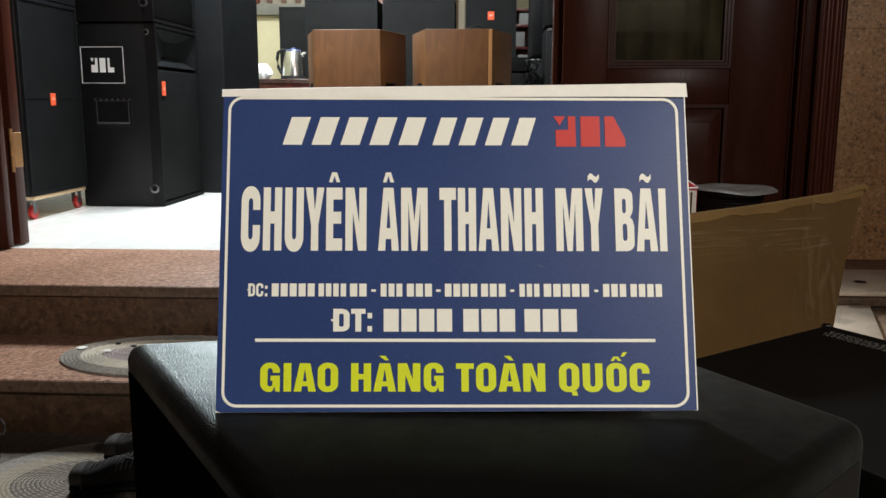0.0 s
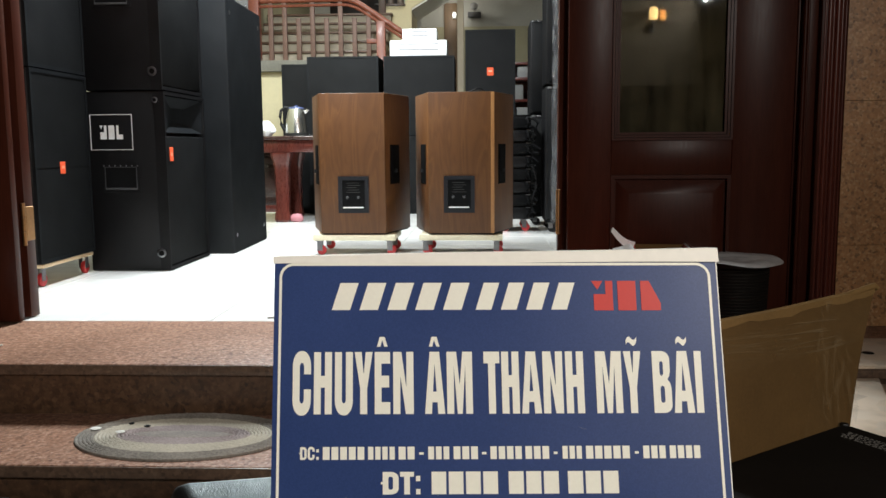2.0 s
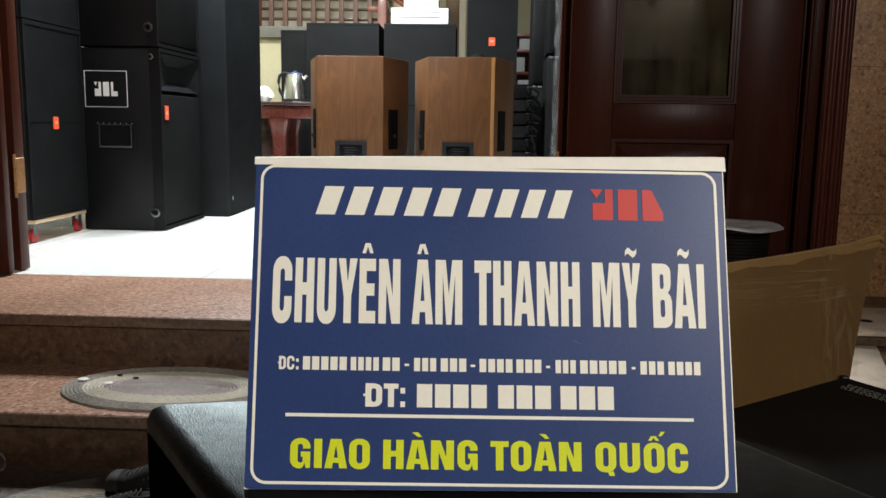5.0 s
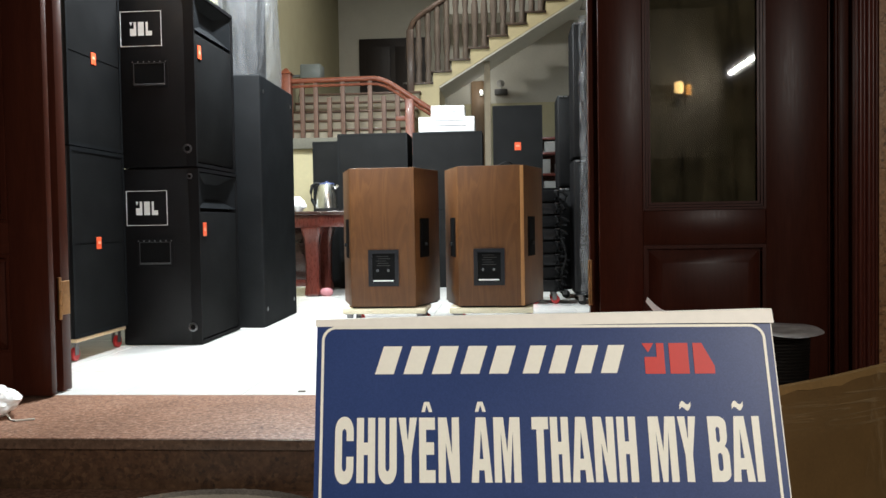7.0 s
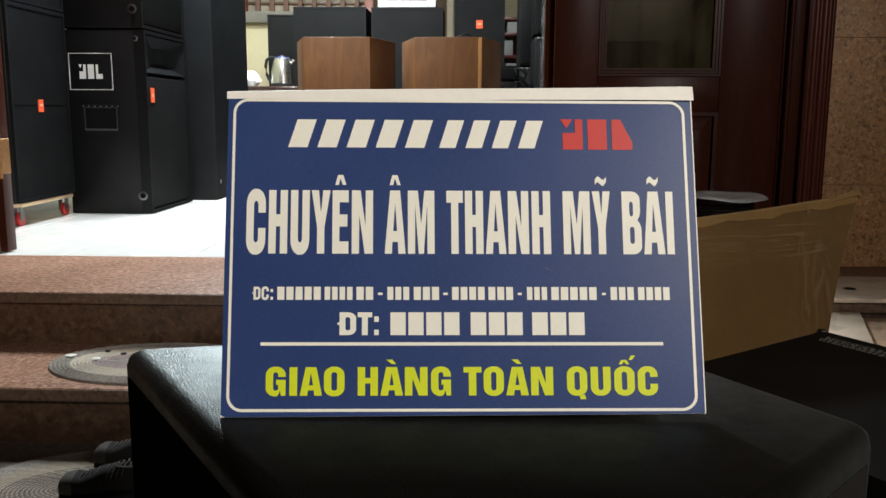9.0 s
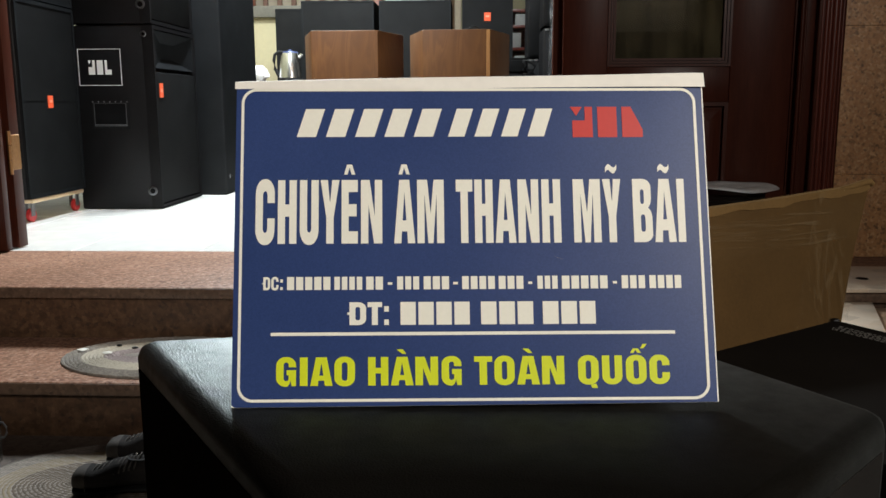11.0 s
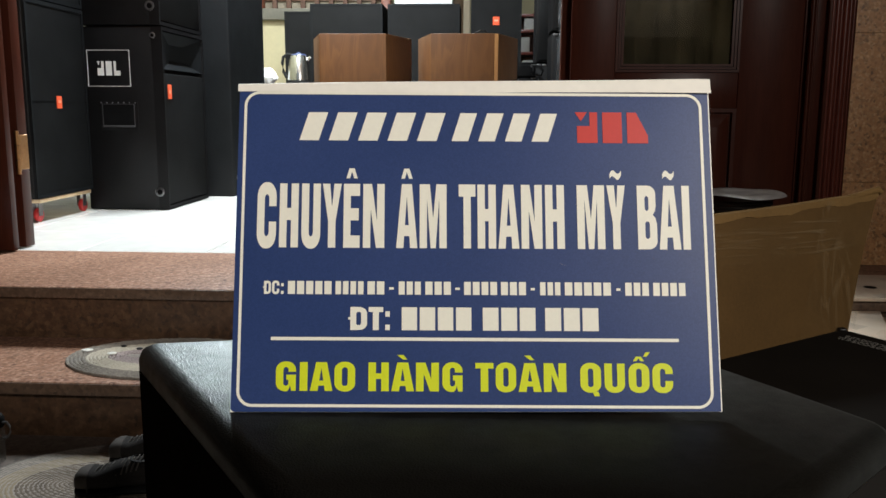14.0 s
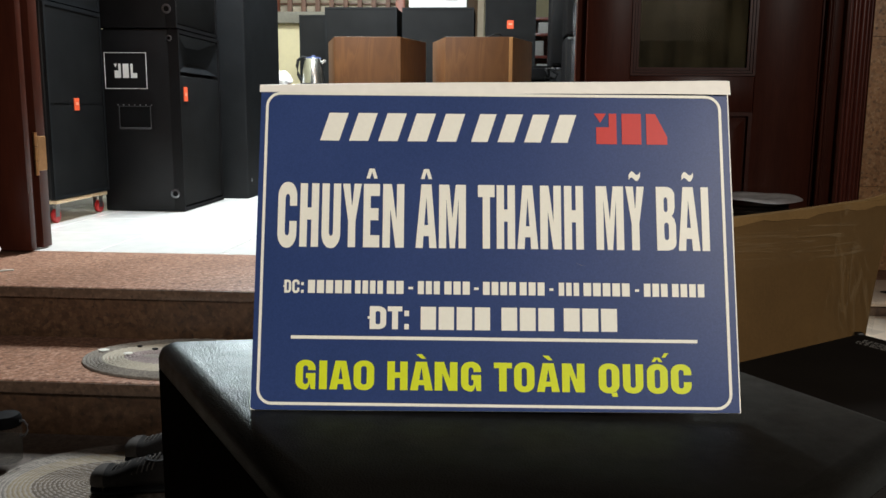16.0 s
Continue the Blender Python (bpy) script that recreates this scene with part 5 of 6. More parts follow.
def side_logo_cabinet(m):
    """A two-way cabinet: grille and horn on +x, brand plate and handle on the side at -y."""
    w, d, h = 0.525, 0.775, 1.150
    ob = thing("loudspeaker", "large black stage loudspeaker with white framed brand plate and handle", "speaker", m, group="stacked stage loudspeakers")
    bm = BM()
    # shell with the horn bay open to the front
    span(bm, -w / 2, w / 2 - 0.060, -d / 2, d / 2, 0.0, h, 0.010)
    part("cabinet", bm, M["speaker_paint"], ob)
    bm = BM()
    ring_frame(bm, "x", w / 2 - 0.070, w / 2, -d / 2 + 0.001, d / 2 - 0.001, 0.001, h - 0.001, 0.022)
    part("front_frame", bm, M["speaker_paint"], ob)
    bm = BM()
    span(bm, w / 2 - 0.062, w / 2 - 0.006, -d / 2 + 0.024, d / 2 - 0.024, 0.030, 0.865, 0.010)
    grille = part("grille", bm, M["grille"], ob, "fine black grille")
    bm = BM()
    span(bm, w / 2 - 0.006, w / 2 - 0.001, -d / 2 + 0.075, -d / 2 + 0.135, 0.705, 0.795, 0.002, 1)
    badge = part("badge", bm, M["badge_orange"], grille, "orange-red brand badge")
    bm = BM()
    span(bm, w / 2 - 0.0009, w / 2 - 0.0004, -d / 2 + 0.090, -d / 2 + 0.120, 0.738, 0.760)
    part("badge_mark", bm, M["badge_pale"], ob, "small pale mark on the badge")
    # flared horn
    bm = BM()
    y0, y1, z0, z1 = -d / 2 + 0.030, d / 2 - 0.030, 0.890, h - 0.030
    yc, zc = (y0 + y1) / 2, (z0 + z1) / 2
    outer = [bm.verts.new((w / 2 - 0.010, y, z)) for y, z in ((y0, z0), (y1, z0), (y1, z1), (y0, z1))]
    inner = [bm.verts.new((w / 2 - 0.058, yc + (y - yc) * 0.35, zc + (z - zc) * 0.45)) for y, z in ((y0, z0), (y1, z0), (y1, z1), (y0, z1))]
    for i in range(4):
        bm.faces.new((outer[i], outer[(i + 1) % 4], inner[(i + 1) % 4], inner[i]))
    bm.faces.new(inner)
    part("horn", bm, M["speaker_grey"], ob, "flared grey horn")
    # brand plate on the side
    x0, x1, z0, z1 = -0.222, 0.052, 0.780, 1.006
    yf = -d / 2
    bm = BM()
    ring_frame(bm, "y", yf - 0.0025, yf + 0.001, x0, x1, z0, z1, 0.0034)
    plate = part("plate_frame", bm, M["print_white"], ob, "thin white printed frame")
    bm = BM()
    brand_bars(bm, x0 + 0.062, z0 + 0.068, 0.150, 0.088, yf - 0.0022)
    part("brand_mark", bm, M["print_white"], plate, "white brand mark")
    # handle
    hx, hz = -0.035, 0.600
    bm = BM()
    span(bm, hx - 0.125, hx + 0.125, yf - 0.004, yf + 0.002, hz - 0.090, hz + 0.090, 0.0015, 1)
    handle = part("handle", bm, M["speaker_paint"], ob, "recessed black handle")
    bm = BM()
    span(bm, hx - 0.100, hx + 0.100, yf - 0.0065, yf - 0.0042, hz - 0.068, hz + 0.068)
    part("recess", bm, M["recess_black"], handle)
    bm = BM()
    span(bm, hx - 0.102, hx + 0.102, yf - 0.016, yf - 0.0067, hz - 0.074, hz - 0.062, 0.003)
    part("grip", bm, M["rim_grey"], handle)
    bm = BM()
    ring_frame(bm, "y", yf - 0.0085, yf - 0.0043, hx - 0.104, hx + 0.104, hz - 0.072, hz + 0.072, 0.0038)
    part("rim", bm, M["rim_grey"], handle, "paler rim round the recess")
    for k in range(7):
        bm = BM()
        rod(bm, (hx - 0.110 + k * 0.0367, yf - 0.0065, hz + 0.079), (hx - 0.110 + k * 0.0367, yf - 0.004, hz + 0.079), 0.0045, 10)
        part("screw", bm, M["zinc"], handle)
    # flying points and corner sockets
    for z, r in ((h - 0.055, 0.019), (0.115, 0.030)):
        bm = BM()
        lathe(bm, [(r, 0.0), (r, 0.005), (r * 0.72, 0.007), (r * 0.62, 0.001)], 24)
        pt = part("flying_point", bm, M["chrome"], ob, "chrome threaded socket", m=pose(0.205, yf - 0.0005, z, 90))
        bm = BM()
        lathe(bm, [(r * 0.55, 0.0), (r * 0.55, 0.003)], 20)
        part("socket", bm, M["recess_black"], pt)
    return ob


first = side_logo_cabinet(pose(-2.226, 6.108, FLOOR + 0.004))
copy_thing(first, pose(-2.232, 6.104, FLOOR + 0.004 + 1.158))


def grille_cabinet(m, w, d, h, label, group, badge=None, seam=False):
    """A cabinet whose whole front, at -y, is a framed grille."""
    ob = thing("loudspeaker", label, "speaker", m, group=group)
    bm = BM()
    span(bm, -w / 2, w / 2, -d / 2 + 0.018, d / 2, 0.0, h, 0.012, 3)
    part("cabinet", bm, M["speaker_paint"], ob)
    bm = BM()
    ring_frame(bm, "y", -d / 2, -d / 2 + 0.019, -w / 2 + 0.001, w / 2 - 0.001, 0.002, h - 0.002, 0.022)
    part("grille_frame", bm, M["speaker_grey"], ob)
    bm = BM()
    if seam:
        span(bm, -w / 2 + 0.022, w / 2 - 0.022, -d / 2 + 0.0055, -d / 2 + 0.018, 0.024, badge[1] - 0.004)
        span(bm, -w / 2 + 0.022, w / 2 - 0.022, -d / 2 + 0.0055, -d / 2 + 0.018, badge[1] + 0.004, h - 0.024)
        span(bm, -w / 2 + 0.022, w / 2 - 0.022, -d / 2 + 0.012, -d / 2 + 0.018, badge[1] - 0.004, badge[1] + 0.004)
    else:
        span(bm, -w / 2 + 0.022, w / 2 - 0.022, -d / 2 + 0.006, -d / 2 + 0.018, 0.024, h - 0.024)
    grille = part("grille", bm, M["grille"], ob, "dark fine-mesh grille")
    if badge:
        bx, bz, s = badge
        bm = BM()
        span(bm, bx - s / 2, bx + s / 2, -d / 2, -d / 2 + 0.006, bz - s * 0.62, bz + s * 0.62, 0.002, 1)
        bd = part("badge", bm, M["badge_orange"], grille, "orange-red brand badge")
        bm = BM()
        span(bm, bx - s * 0.28, bx + s * 0.28, -d / 2 - 0.0012, -d / 2 - 0.0006, bz - s * 0.08, bz + s * 0.20)
        part("badge_mark", bm, M["badge_pale"], ob, "small pale mark on the badge")
    return ob


def caster(parent, x, y, z, r, wheel="red_wheel"):
    """A swivel caster hanging from height z, its wheel turned side-on."""
    bm = BM()
    span(bm, x - 0.030, x + 0.030, y - 0.030, y + 0.030, z - 0.005, z)
    span(bm, x - 0.020, x + 0.020, y - 0.022, y - 0.018, r - 0.004, z - 0.005)
    span(bm, x - 0.020, x + 0.020, y + 0.018, y + 0.022, r - 0.004, z - 0.005)
    fork = part("caster", bm, M["zinc"], parent, "zinc swivel caster")
    bm = BM()
    lathe(bm, [(r * 0.45, -0.015), (r - 0.006, -0.014), (r, -0.009), (r, 0.009), (r - 0.006, 0.014), (r * 0.45, 0.015)], 20)
    bmesh.ops.transform(bm, matrix=Matrix.Translation((x + 0.012, y, r)) @ Matrix.Rotation(radians(90), 4, "X"), verts=bm.verts)
    part("wheel", bm, M[wheel], fork, "red caster wheel" if wheel == "red_wheel" else "grey caster wheel")


def dolly(m, w, d, top, label, material="pale_wood", thick=0.022, wheel="red_wheel", r=0.040):
    ob = thing("wheeled_dolly", label, "dolly", m, group="wheeled dollies")
    bm = BM()
    span(bm, -w / 2, w / 2, -d / 2, d / 2, top - thick, top, 0.003)
    part("board", bm, M[material], ob)
    for sx in (-1, 1):
        for sy in (-1, 1):
            caster(ob, sx * (w / 2 - 0.045), sy * (d / 2 - 0.045), top - thick, r, wheel)
    return ob


# two cabinets on a dolly behind the folded leaf, their grilles to +x
TURN = 90.0
dolly(pose(-2.735, 5.370, FLOOR, 0, 0, TURN), 0.62, 0.56, 0.135, "low wooden dolly on red caster wheels under black loudspeakers")
for k, z in enumerate((0.137, 1.250)):
    grille_cabinet(pose(-2.725, 5.368 - 0.004 * k, FLOOR + z, 0, 0, TURN), 0.67, 0.55, 1.110, "tall black grille loudspeaker with orange badge, on a dolly", "loudspeakers on a dolly", (-0.020, 0.545, 0.058), True)

# tall grey-black cabinet next to them
col = thing("tall_loudspeaker", "very tall dark grey loudspeaker cabinet with chrome corner points", "speaker", pose(-2.09, 7.115, FLOOR))
bm = BM()
prism(bm, [(-0.28, -0.515), (0.285, -0.515), (0.265, 0.515), (-0.28, 0.515)], 0.0, 1.905, 0.014, 3)
part("cabinet", bm, M["speaker_grey"], col)
for y, z in ((-0.43, 1.785), (0.42, 1.785), (-0.43, 0.135), (0.42, 0.135)):
    bm = BM()
    lathe(bm, [(0.022, 0.0), (0.022, 0.006), (0.012, 0.010)], 18)
    part("flying_point", bm, M["chrome"], col, "chrome threaded socket", m=pose(0.277 - 0.0097 * (y + 0.515) / 0.515, y, z, 0, 90, 0))

# boxed speaker in clear film on top of it
wrapped = thing("wrapped_speaker", "loudspeaker wrapped in shiny clear plastic film, on the tall cabinet", "speaker", pose(-1.98, 7.05, FLOOR + 1.907))
bm = BM()
span(bm, -0.20, 0.02, -0.26, 0.28, 0.0, 0.82, 0.015)
part("cabinet", bm, M["speaker_grey"], wrapped)


def film_cover(x0, x1, y0, y1, h, seed, puff=0.05):
    """Loose clear film round a box, open below."""
    bm = BM()
    around, up = 100, 44
    per = [(x0, y0), (x1, y0), (x1, y1), (x0, y1)]
    lens = [abs(x1 - x0), abs(y1 - y0), abs(x1 - x0), abs(y1 - y0)]
    total = sum(lens)
    rings = []
    for j in range(up + 1):
        ring = []
        for i in range(around):
            s = total * i / around
            k = 0
            while s > lens[k]:
                s -= lens[k]
                k += 1
            f = s / lens[k]
            a, b = per[k], per[(k + 1) % 4]
            x, y = a[0] + (b[0] - a[0]) * f, a[1] + (b[1] - a[1]) * f
            z = h * j / up
            q = 0.9 - 2.0 * abs(noise.noise(Vector((x * 6 + seed, y * 6, z * 0.9)))) + 0.6 * (0.5 - abs(noise.noise(Vector((x * 15, y * 15 + seed, z * 2.2)))))
            o = Vector((x - (x0 + x1) / 2, y - (y0 + y1) / 2, 0)).normalized() * (0.014 + puff * abs(q))
            ring.append(bm.verts.new((x + o.x, y + o.y, z)))
        rings.append(ring)
    for a, b in zip(rings, rings[1:]):
        for i in range(around):
            bm.faces.new((a[i], a[(i + 1) % around], b[(i + 1) % around], b[i]))
    bm.faces.new(rings[-1])
    return bm


part("film", film_cover(-0.20, 0.10, -0.28, 0.28, 0.90, 3.0, 0.045), M["film"], wrapped, "crumpled clear plastic film")


# ---- two walnut cabinets seen from behind, on dollies ----
def walnut_cabinet(m, label, worn, px=0.0):
    ob = thing("walnut_loudspeaker", label, "speaker", m, group="pair of walnut loudspeakers")
    h = 1.026
    bm = BM()
    prism(bm, [(-0.238, 0.0), (0.238, 0.0), (0.378, 0.47), (-0.378, 0.47)], 0.010, h, 0.005, 2)
    part("cabinet", bm, M["walnut"], ob)
    bm = BM()
    prism(bm, [(-0.225, 0.012), (0.225, 0.012), (0.360, 0.455), (-0.360, 0.455)], 0.0, 0.012)
    part("plinth", bm, M["recess_black"], ob)
    if worn:
        bm = BM()
        box(bm, (0.226, 0.0015, h / 2 + 0.004), (0.026, 0.007, h - 0.016), 0.002, 1)
        part("lipping", bm, M["edge_wood"], ob, "paler wood corner strip")
    # terminal plate
    x0, x1, z0, z1 = px - 0.112, px + 0.112, 0.160, 0.428
    bm = BM()
    ring_frame(bm, "y", -0.010, 0.004, x0, x1, z0, z1, 0.028)
    plate = part("terminal_plate", bm, M["plate_rim"], ob, "black connection plate")
    bm = BM()
    span(bm, x0 + 0.028, x1 - 0.028, -0.0035, 0.003, z0 + 0.028, z1 - 0.028)
    part("plate_field", bm, M["recess_black"], plate)
    bm = BM()
    span(bm, x0 + 0.036, x1 - 0.040, -0.0075, -0.0036, z0 + 0.036, z0 + 0.045)
    part("label_strip", bm, M["print_white"], plate, "white label strip")
    for sx in (-0.045, 0.035):
        bm = BM()
        lathe(bm, [(0.010, 0.0), (0.010, 0.010), (0.006, 0.013)], 16)
        part("terminal", bm, M["rim_grey"], plate, m=pose(px + sx, -0.0036, z0 + 0.115, 90))
    bm = BM()
    for k in range(5):
        span(bm, px - 0.052 + 0.010 * (k % 2), px + 0.050 - 0.014 * (k % 3), -0.0048, -0.0036, z0 + 0.150 + k * 0.017, z0 + 0.1535 + k * 0.017)
    part("print_lines", bm, M["plate_print"], plate, "rows of small print")
    # handles let into the slanted sides
    for sx in (-1, 1):
        turn = sx * math.degrees(math.atan2(0.47, 0.139))
        mm = pose(sx * 0.2894, 0.1725, 0.0) @ Matrix.Rotation(radians(turn), 4, "Z")
        bm = BM()
        span(bm, -0.085, 0.085, -0.006, 0.004, 0.365, 0.655, 0.003, 1)
        hd = part("side_handle", bm, M["handle_black"], ob, "black recessed side handle", m=mm)
        bm = BM()
        span(bm, -0.062, 0.062, -0.0085, -0.0062, 0.390, 0.630)
        part("recess", bm, M["handle_black"], hd)
        bm = BM()
        rod(bm, (0.0, -0.012, 0.45), (0.0, -0.012, 0.475), 0.014, 12)
        part("knob", bm, M["rubber"], hd)
    return ob


for x, y, turn in ((-0.886, 6.500, 0.0), (-0.094, 6.490, -1.5)):
    dolly(pose(x, y + 0.235, FLOOR, 0, 0, turn), 0.61, 0.46, 0.150, "white-painted board dolly on casters under a walnut loudspeaker", "dolly_cream", 0.042, "red_wheel", 0.035)
    walnut_cabinet(pose(x, y, FLOOR + 0.152, 0, 0, turn), "walnut-veneered loudspeaker cabinet with a black terminal plate, on a dolly", x > -0.5, 0.004 if x < -0.5 else -0.016)

loop = thing("loose_cable", "thin black cable looped on top of a walnut loudspeaker", "cable", pose(0.0, 6.62, FLOOR + 1.178))
bm = BM()
sweep(bm, [(-0.10, 0.05, 0.005), (-0.05, 0.02, 0.006), (-0.01, 0.0, 0.018), (0.02, -0.005, 0.034), (0.05, 0.0, 0.030), (0.066, 0.01, 0.012), (0.074, 0.03, 0.005), (0.09, 0.10, 0.005)], 0.0045, 8)
part("lead", bm, M["cable"], loop)

# ---- far row of dark cabinets ----
for x0, x1, top, y in ((-2.315, -1.995, 2.160, 10.42), (-1.985, -1.145, 2.232, 10.30), (-1.085, -0.258, 2.228, 10.30)):
    h = (top - FLOOR) / 2
    for k in range(2):
        grille_cabinet(pose((x0 + x1) / 2, y + 0.27, FLOOR + k * h, 0, 0, 0), x1 - x0, 0.54, h - 0.003, "dark loudspeaker cabinet with a framed grille, stacked at the back", "far loudspeakers")
for k in range(2):
    h = (2.515 - FLOOR) / 2
    grille_cabinet(pose(0.157, 10.57, FLOOR + k * h), 0.580, 0.54, h - 0.003, "tall black loudspeaker with a full grille and orange badge", "far tall loudspeakers", (0.0, 0.585, 0.075) if k else None)
for x0, x1, y0, y1, z0, z1 in ((-1.010, -0.347, 10.34, 10.72, 2.2285, 2.406), (-0.864, -0.466, 10.36, 10.68, 2.408, 2.540)):
    ob = thing("white_box", "white product box with thin grey lines, on a loudspeaker", "box", pose(0, 0, 0), group="white boxes")
    bm = BM()
    span(bm, x0, x1, y0, y1, z0, z1, 0.006)
    part("carton_body", bm, M["white_card"], ob)
    bm = BM()
    for f in (0.38, 0.72):
        span(bm, x0 + 0.10, x1 - 0.10, y0 - 0.002, y0 - 0.0005, z0 + (z1 - z0) * f, z0 + (z1 - z0) * f + 0.009)
    part("stripe", bm, M["rim_grey"], ob)

# ---- tea table ----
table = thing("tea_table", "polished dark red carved wooden table with thick legs", "table", pose(-2.12, 9.62, FLOOR) @ Matrix.Diagonal((1.0, 1.0, 1.06, 1.0)))
bm = BM()
span(bm, -0.62, 0.62, -0.42, 0.42, 0.825, 0.862, 0.010, 3)
part("tabletop", bm, M["table_top"], table)
bm = BM()
span(bm, -0.555, 0.555, -0.365, 0.365, 0.700, 0.824, 0.010)
part("apron", bm, M["table_wood"], table)
for sx in (-1, 1):
    for sy in (-1, 1):
        bm = BM()
        prof = [(0.070, 0.0), (0.084, 0.02), (0.080, 0.08), (0.068, 0.12), (0.070, 0.34), (0.074, 0.52), (0.084, 0.60), (0.104, 0.66), (0.108, 0.70)]
        rings = []
        for r, z in prof:
            rings.append([bm.verts.new((a * r, b * r, z)) for a, b in ((-1, -0.72), (-0.72, -1), (0.72, -1), (1, -0.72), (1, 0.72), (0.72, 1), (-0.72, 1), (-1, 0.72))])
        for p, q in zip(rings, rings[1:]):
            for i in range(8):
                bm.faces.new((p[i], p[(i + 1) % 8], q[(i + 1) % 8], q[i]))
        bm.faces.new(rings[0][::-1])
        bm.faces.new(rings[-1])
        part("leg", bm, M["table_wood"], table, m=pose(sx * 0.49 if sx < 0 else 0.045, sy * 0.30, 0))

# Dark sheet added for the unclear dark things under the table.
bm = BM()
span(bm, -0.42, 0.02, -0.05, -0.03, 0.10, 0.70, 0.004)
part("under_table_dark", bm, M["table_top"], table, "dark sheet standing in for the things under the table")
bm = BM()
span(bm, -0.42, 0.02, -0.33, -0.27, 0.10, 0.17, 0.006)
part("stretcher", bm, M["table_wood"], table)

kettle = thing("electric_kettle", "brushed steel electric kettle with black handle, on the table", "kettle", pose(-1.915, 9.36, FLOOR + 0.9145) @ Matrix.Diagonal((1.04, 1.04, 1.04, 1.0)))
bm = BM()
lathe(bm, [(0.118, 0.030), (0.118, 0.045), (0.108, 0.16), (0.086, 0.262), (0.080, 0.275)], 32)
part("body", bm, M["steel"], kettle)
bm = BM()
lathe(bm, [(0.112, 0.0), (0.120, 0.006), (0.118, 0.030)], 32)
part("base", bm, M["rubber"], kettle)
bm = BM()
lathe(bm, [(0.080, 0.275), (0.070, 0.290), (0.020, 0.298), (0.016, 0.312)], 28)
part("lid", bm, M["blue_plastic"], kettle, "blue-grey lid")
bm = BM()
sweep(bm, [(-0.070, 0, 0.282), (-0.115, 0, 0.290), (-0.158, 0, 0.262), (-0.170, 0, 0.200), (-0.160, 0, 0.120), (-0.130, 0, 0.062), (-0.112, 0, 0.060)], 0.016, 10)
part("handle", bm, M["rubber"], kettle, "black curved handle")
bm = BM()
sweep(bm, [(0.082, 0, 0.225), (0.104, 0, 0.248), (0.118, 0, 0.268)], 0.016, 10)
part("spout", bm, M["steel"], kettle)
for k, (dx, dy) in enumerate(((-0.32, -0.26), (-0.20, -0.34), (-0.38, -0.10))):
    ob = thing("tea_cup", "small white porcelain tea cup on the table", "cup", pose(-2.12 + dx + 0.10, 9.62 + dy, FLOOR + 0.9145), group="tea cups")
    bm = BM()
    lathe(bm, [(0.022, 0.0), (0.026, 0.006), (0.042, 0.055), (0.044, 0.060), (0.040, 0.058), (0.024, 0.010)], 22)
    part("bowl", bm, M["white_card"], ob)
tissue = thing("tissue_bag", "white crumpled bag of tissues on the tea table", "bag", pose(-2.30, 9.42, FLOOR + 0.9145))
bm = BM()
bmesh.ops.create_icosphere(bm, subdivisions=3, radius=1.0)
for v in bm.verts:
    q = 1 + 0.22 * noise.noise(v.co * 2.6 + Vector((4, 0, 0)))
    v.co = Vector((v.co.x * 0.135 * q, v.co.y * 0.09 * q, max(0, 0.07 + v.co.z * 0.095 * q)))
part("pouch", bm, M["white_card"], tissue)
toy = thing("pink_slipper", "pink soft slipper on the floor under the table", "slipper", pose(-1.93, 9.30, FLOOR))
bm = BM()
bmesh.ops.create_icosphere(bm, subdivisions=3, radius=1.0)
for v in bm.verts:
    v.co = Vector((v.co.x * 0.075, v.co.y * 0.05, max(0, 0.040 + v.co.z * 0.048 * (1 + 0.2 * noise.noise(v.co * 3)))))
part("upper", bm, M["pink_toy"], toy)

# ---- amplifier rack with cables, beside the walnut cabinets ----
rack = thing("amplifier_rack", "black wheeled rack of amplifiers with handles and hanging cables", "rack", pose(0.40, 8.20, FLOOR))
bm = BM()
span(bm, -0.20, 0.105, 0.0, 0.46, 0.115, 1.075, 0.006)
part("rack_case", bm, M["recess_black"], rack)
for k in range(8):
    z = 0.125 + k * 0.118
    bm = BM()
    span(bm, -0.195, 0.100, -0.022, 0.002, z, z + 0.100, 0.010)
    unit = part("amplifier_front", bm, M["recess_black"] if k % 2 else M["speaker_paint"], rack)
    for hx in (-0.150, 0.062):
        bm = BM()
        sweep(bm, [(hx, -0.020, z + 0.012), (hx + 0.012, -0.060, z + 0.020), (hx + 0.020, -0.068, z + 0.050), (hx + 0.012, -0.060, z + 0.080), (hx, -0.020, z + 0.088)], 0.012, 8)
        part("pull_handle", bm, M["recess_black"], unit)
    bm = BM()
    sweep(bm, [(0.095, -0.010, z + 0.016), (0.135 + 0.02 * (k % 3), -0.030, z + 0.010), (0.150 + 0.02 * (k % 3), -0.034, z + 0.046), (0.128, -0.026, z + 0.084), (0.095, -0.010, z + 0.088)], 0.013, 8)
    part("side_handle", bm, M["recess_black"], unit)
    bm = BM()
    box(bm, (0.082, -0.026, z + 0.100), (0.045, 0.012, 0.008), 0.002, 1)
    part("latch", bm, M["chrome"], unit, "bright metal latch")
for sx in (-0.14, 0.05):
    for sy in (0.05, 0.40):
        caster(rack, sx, sy, 0.115, 0.040)
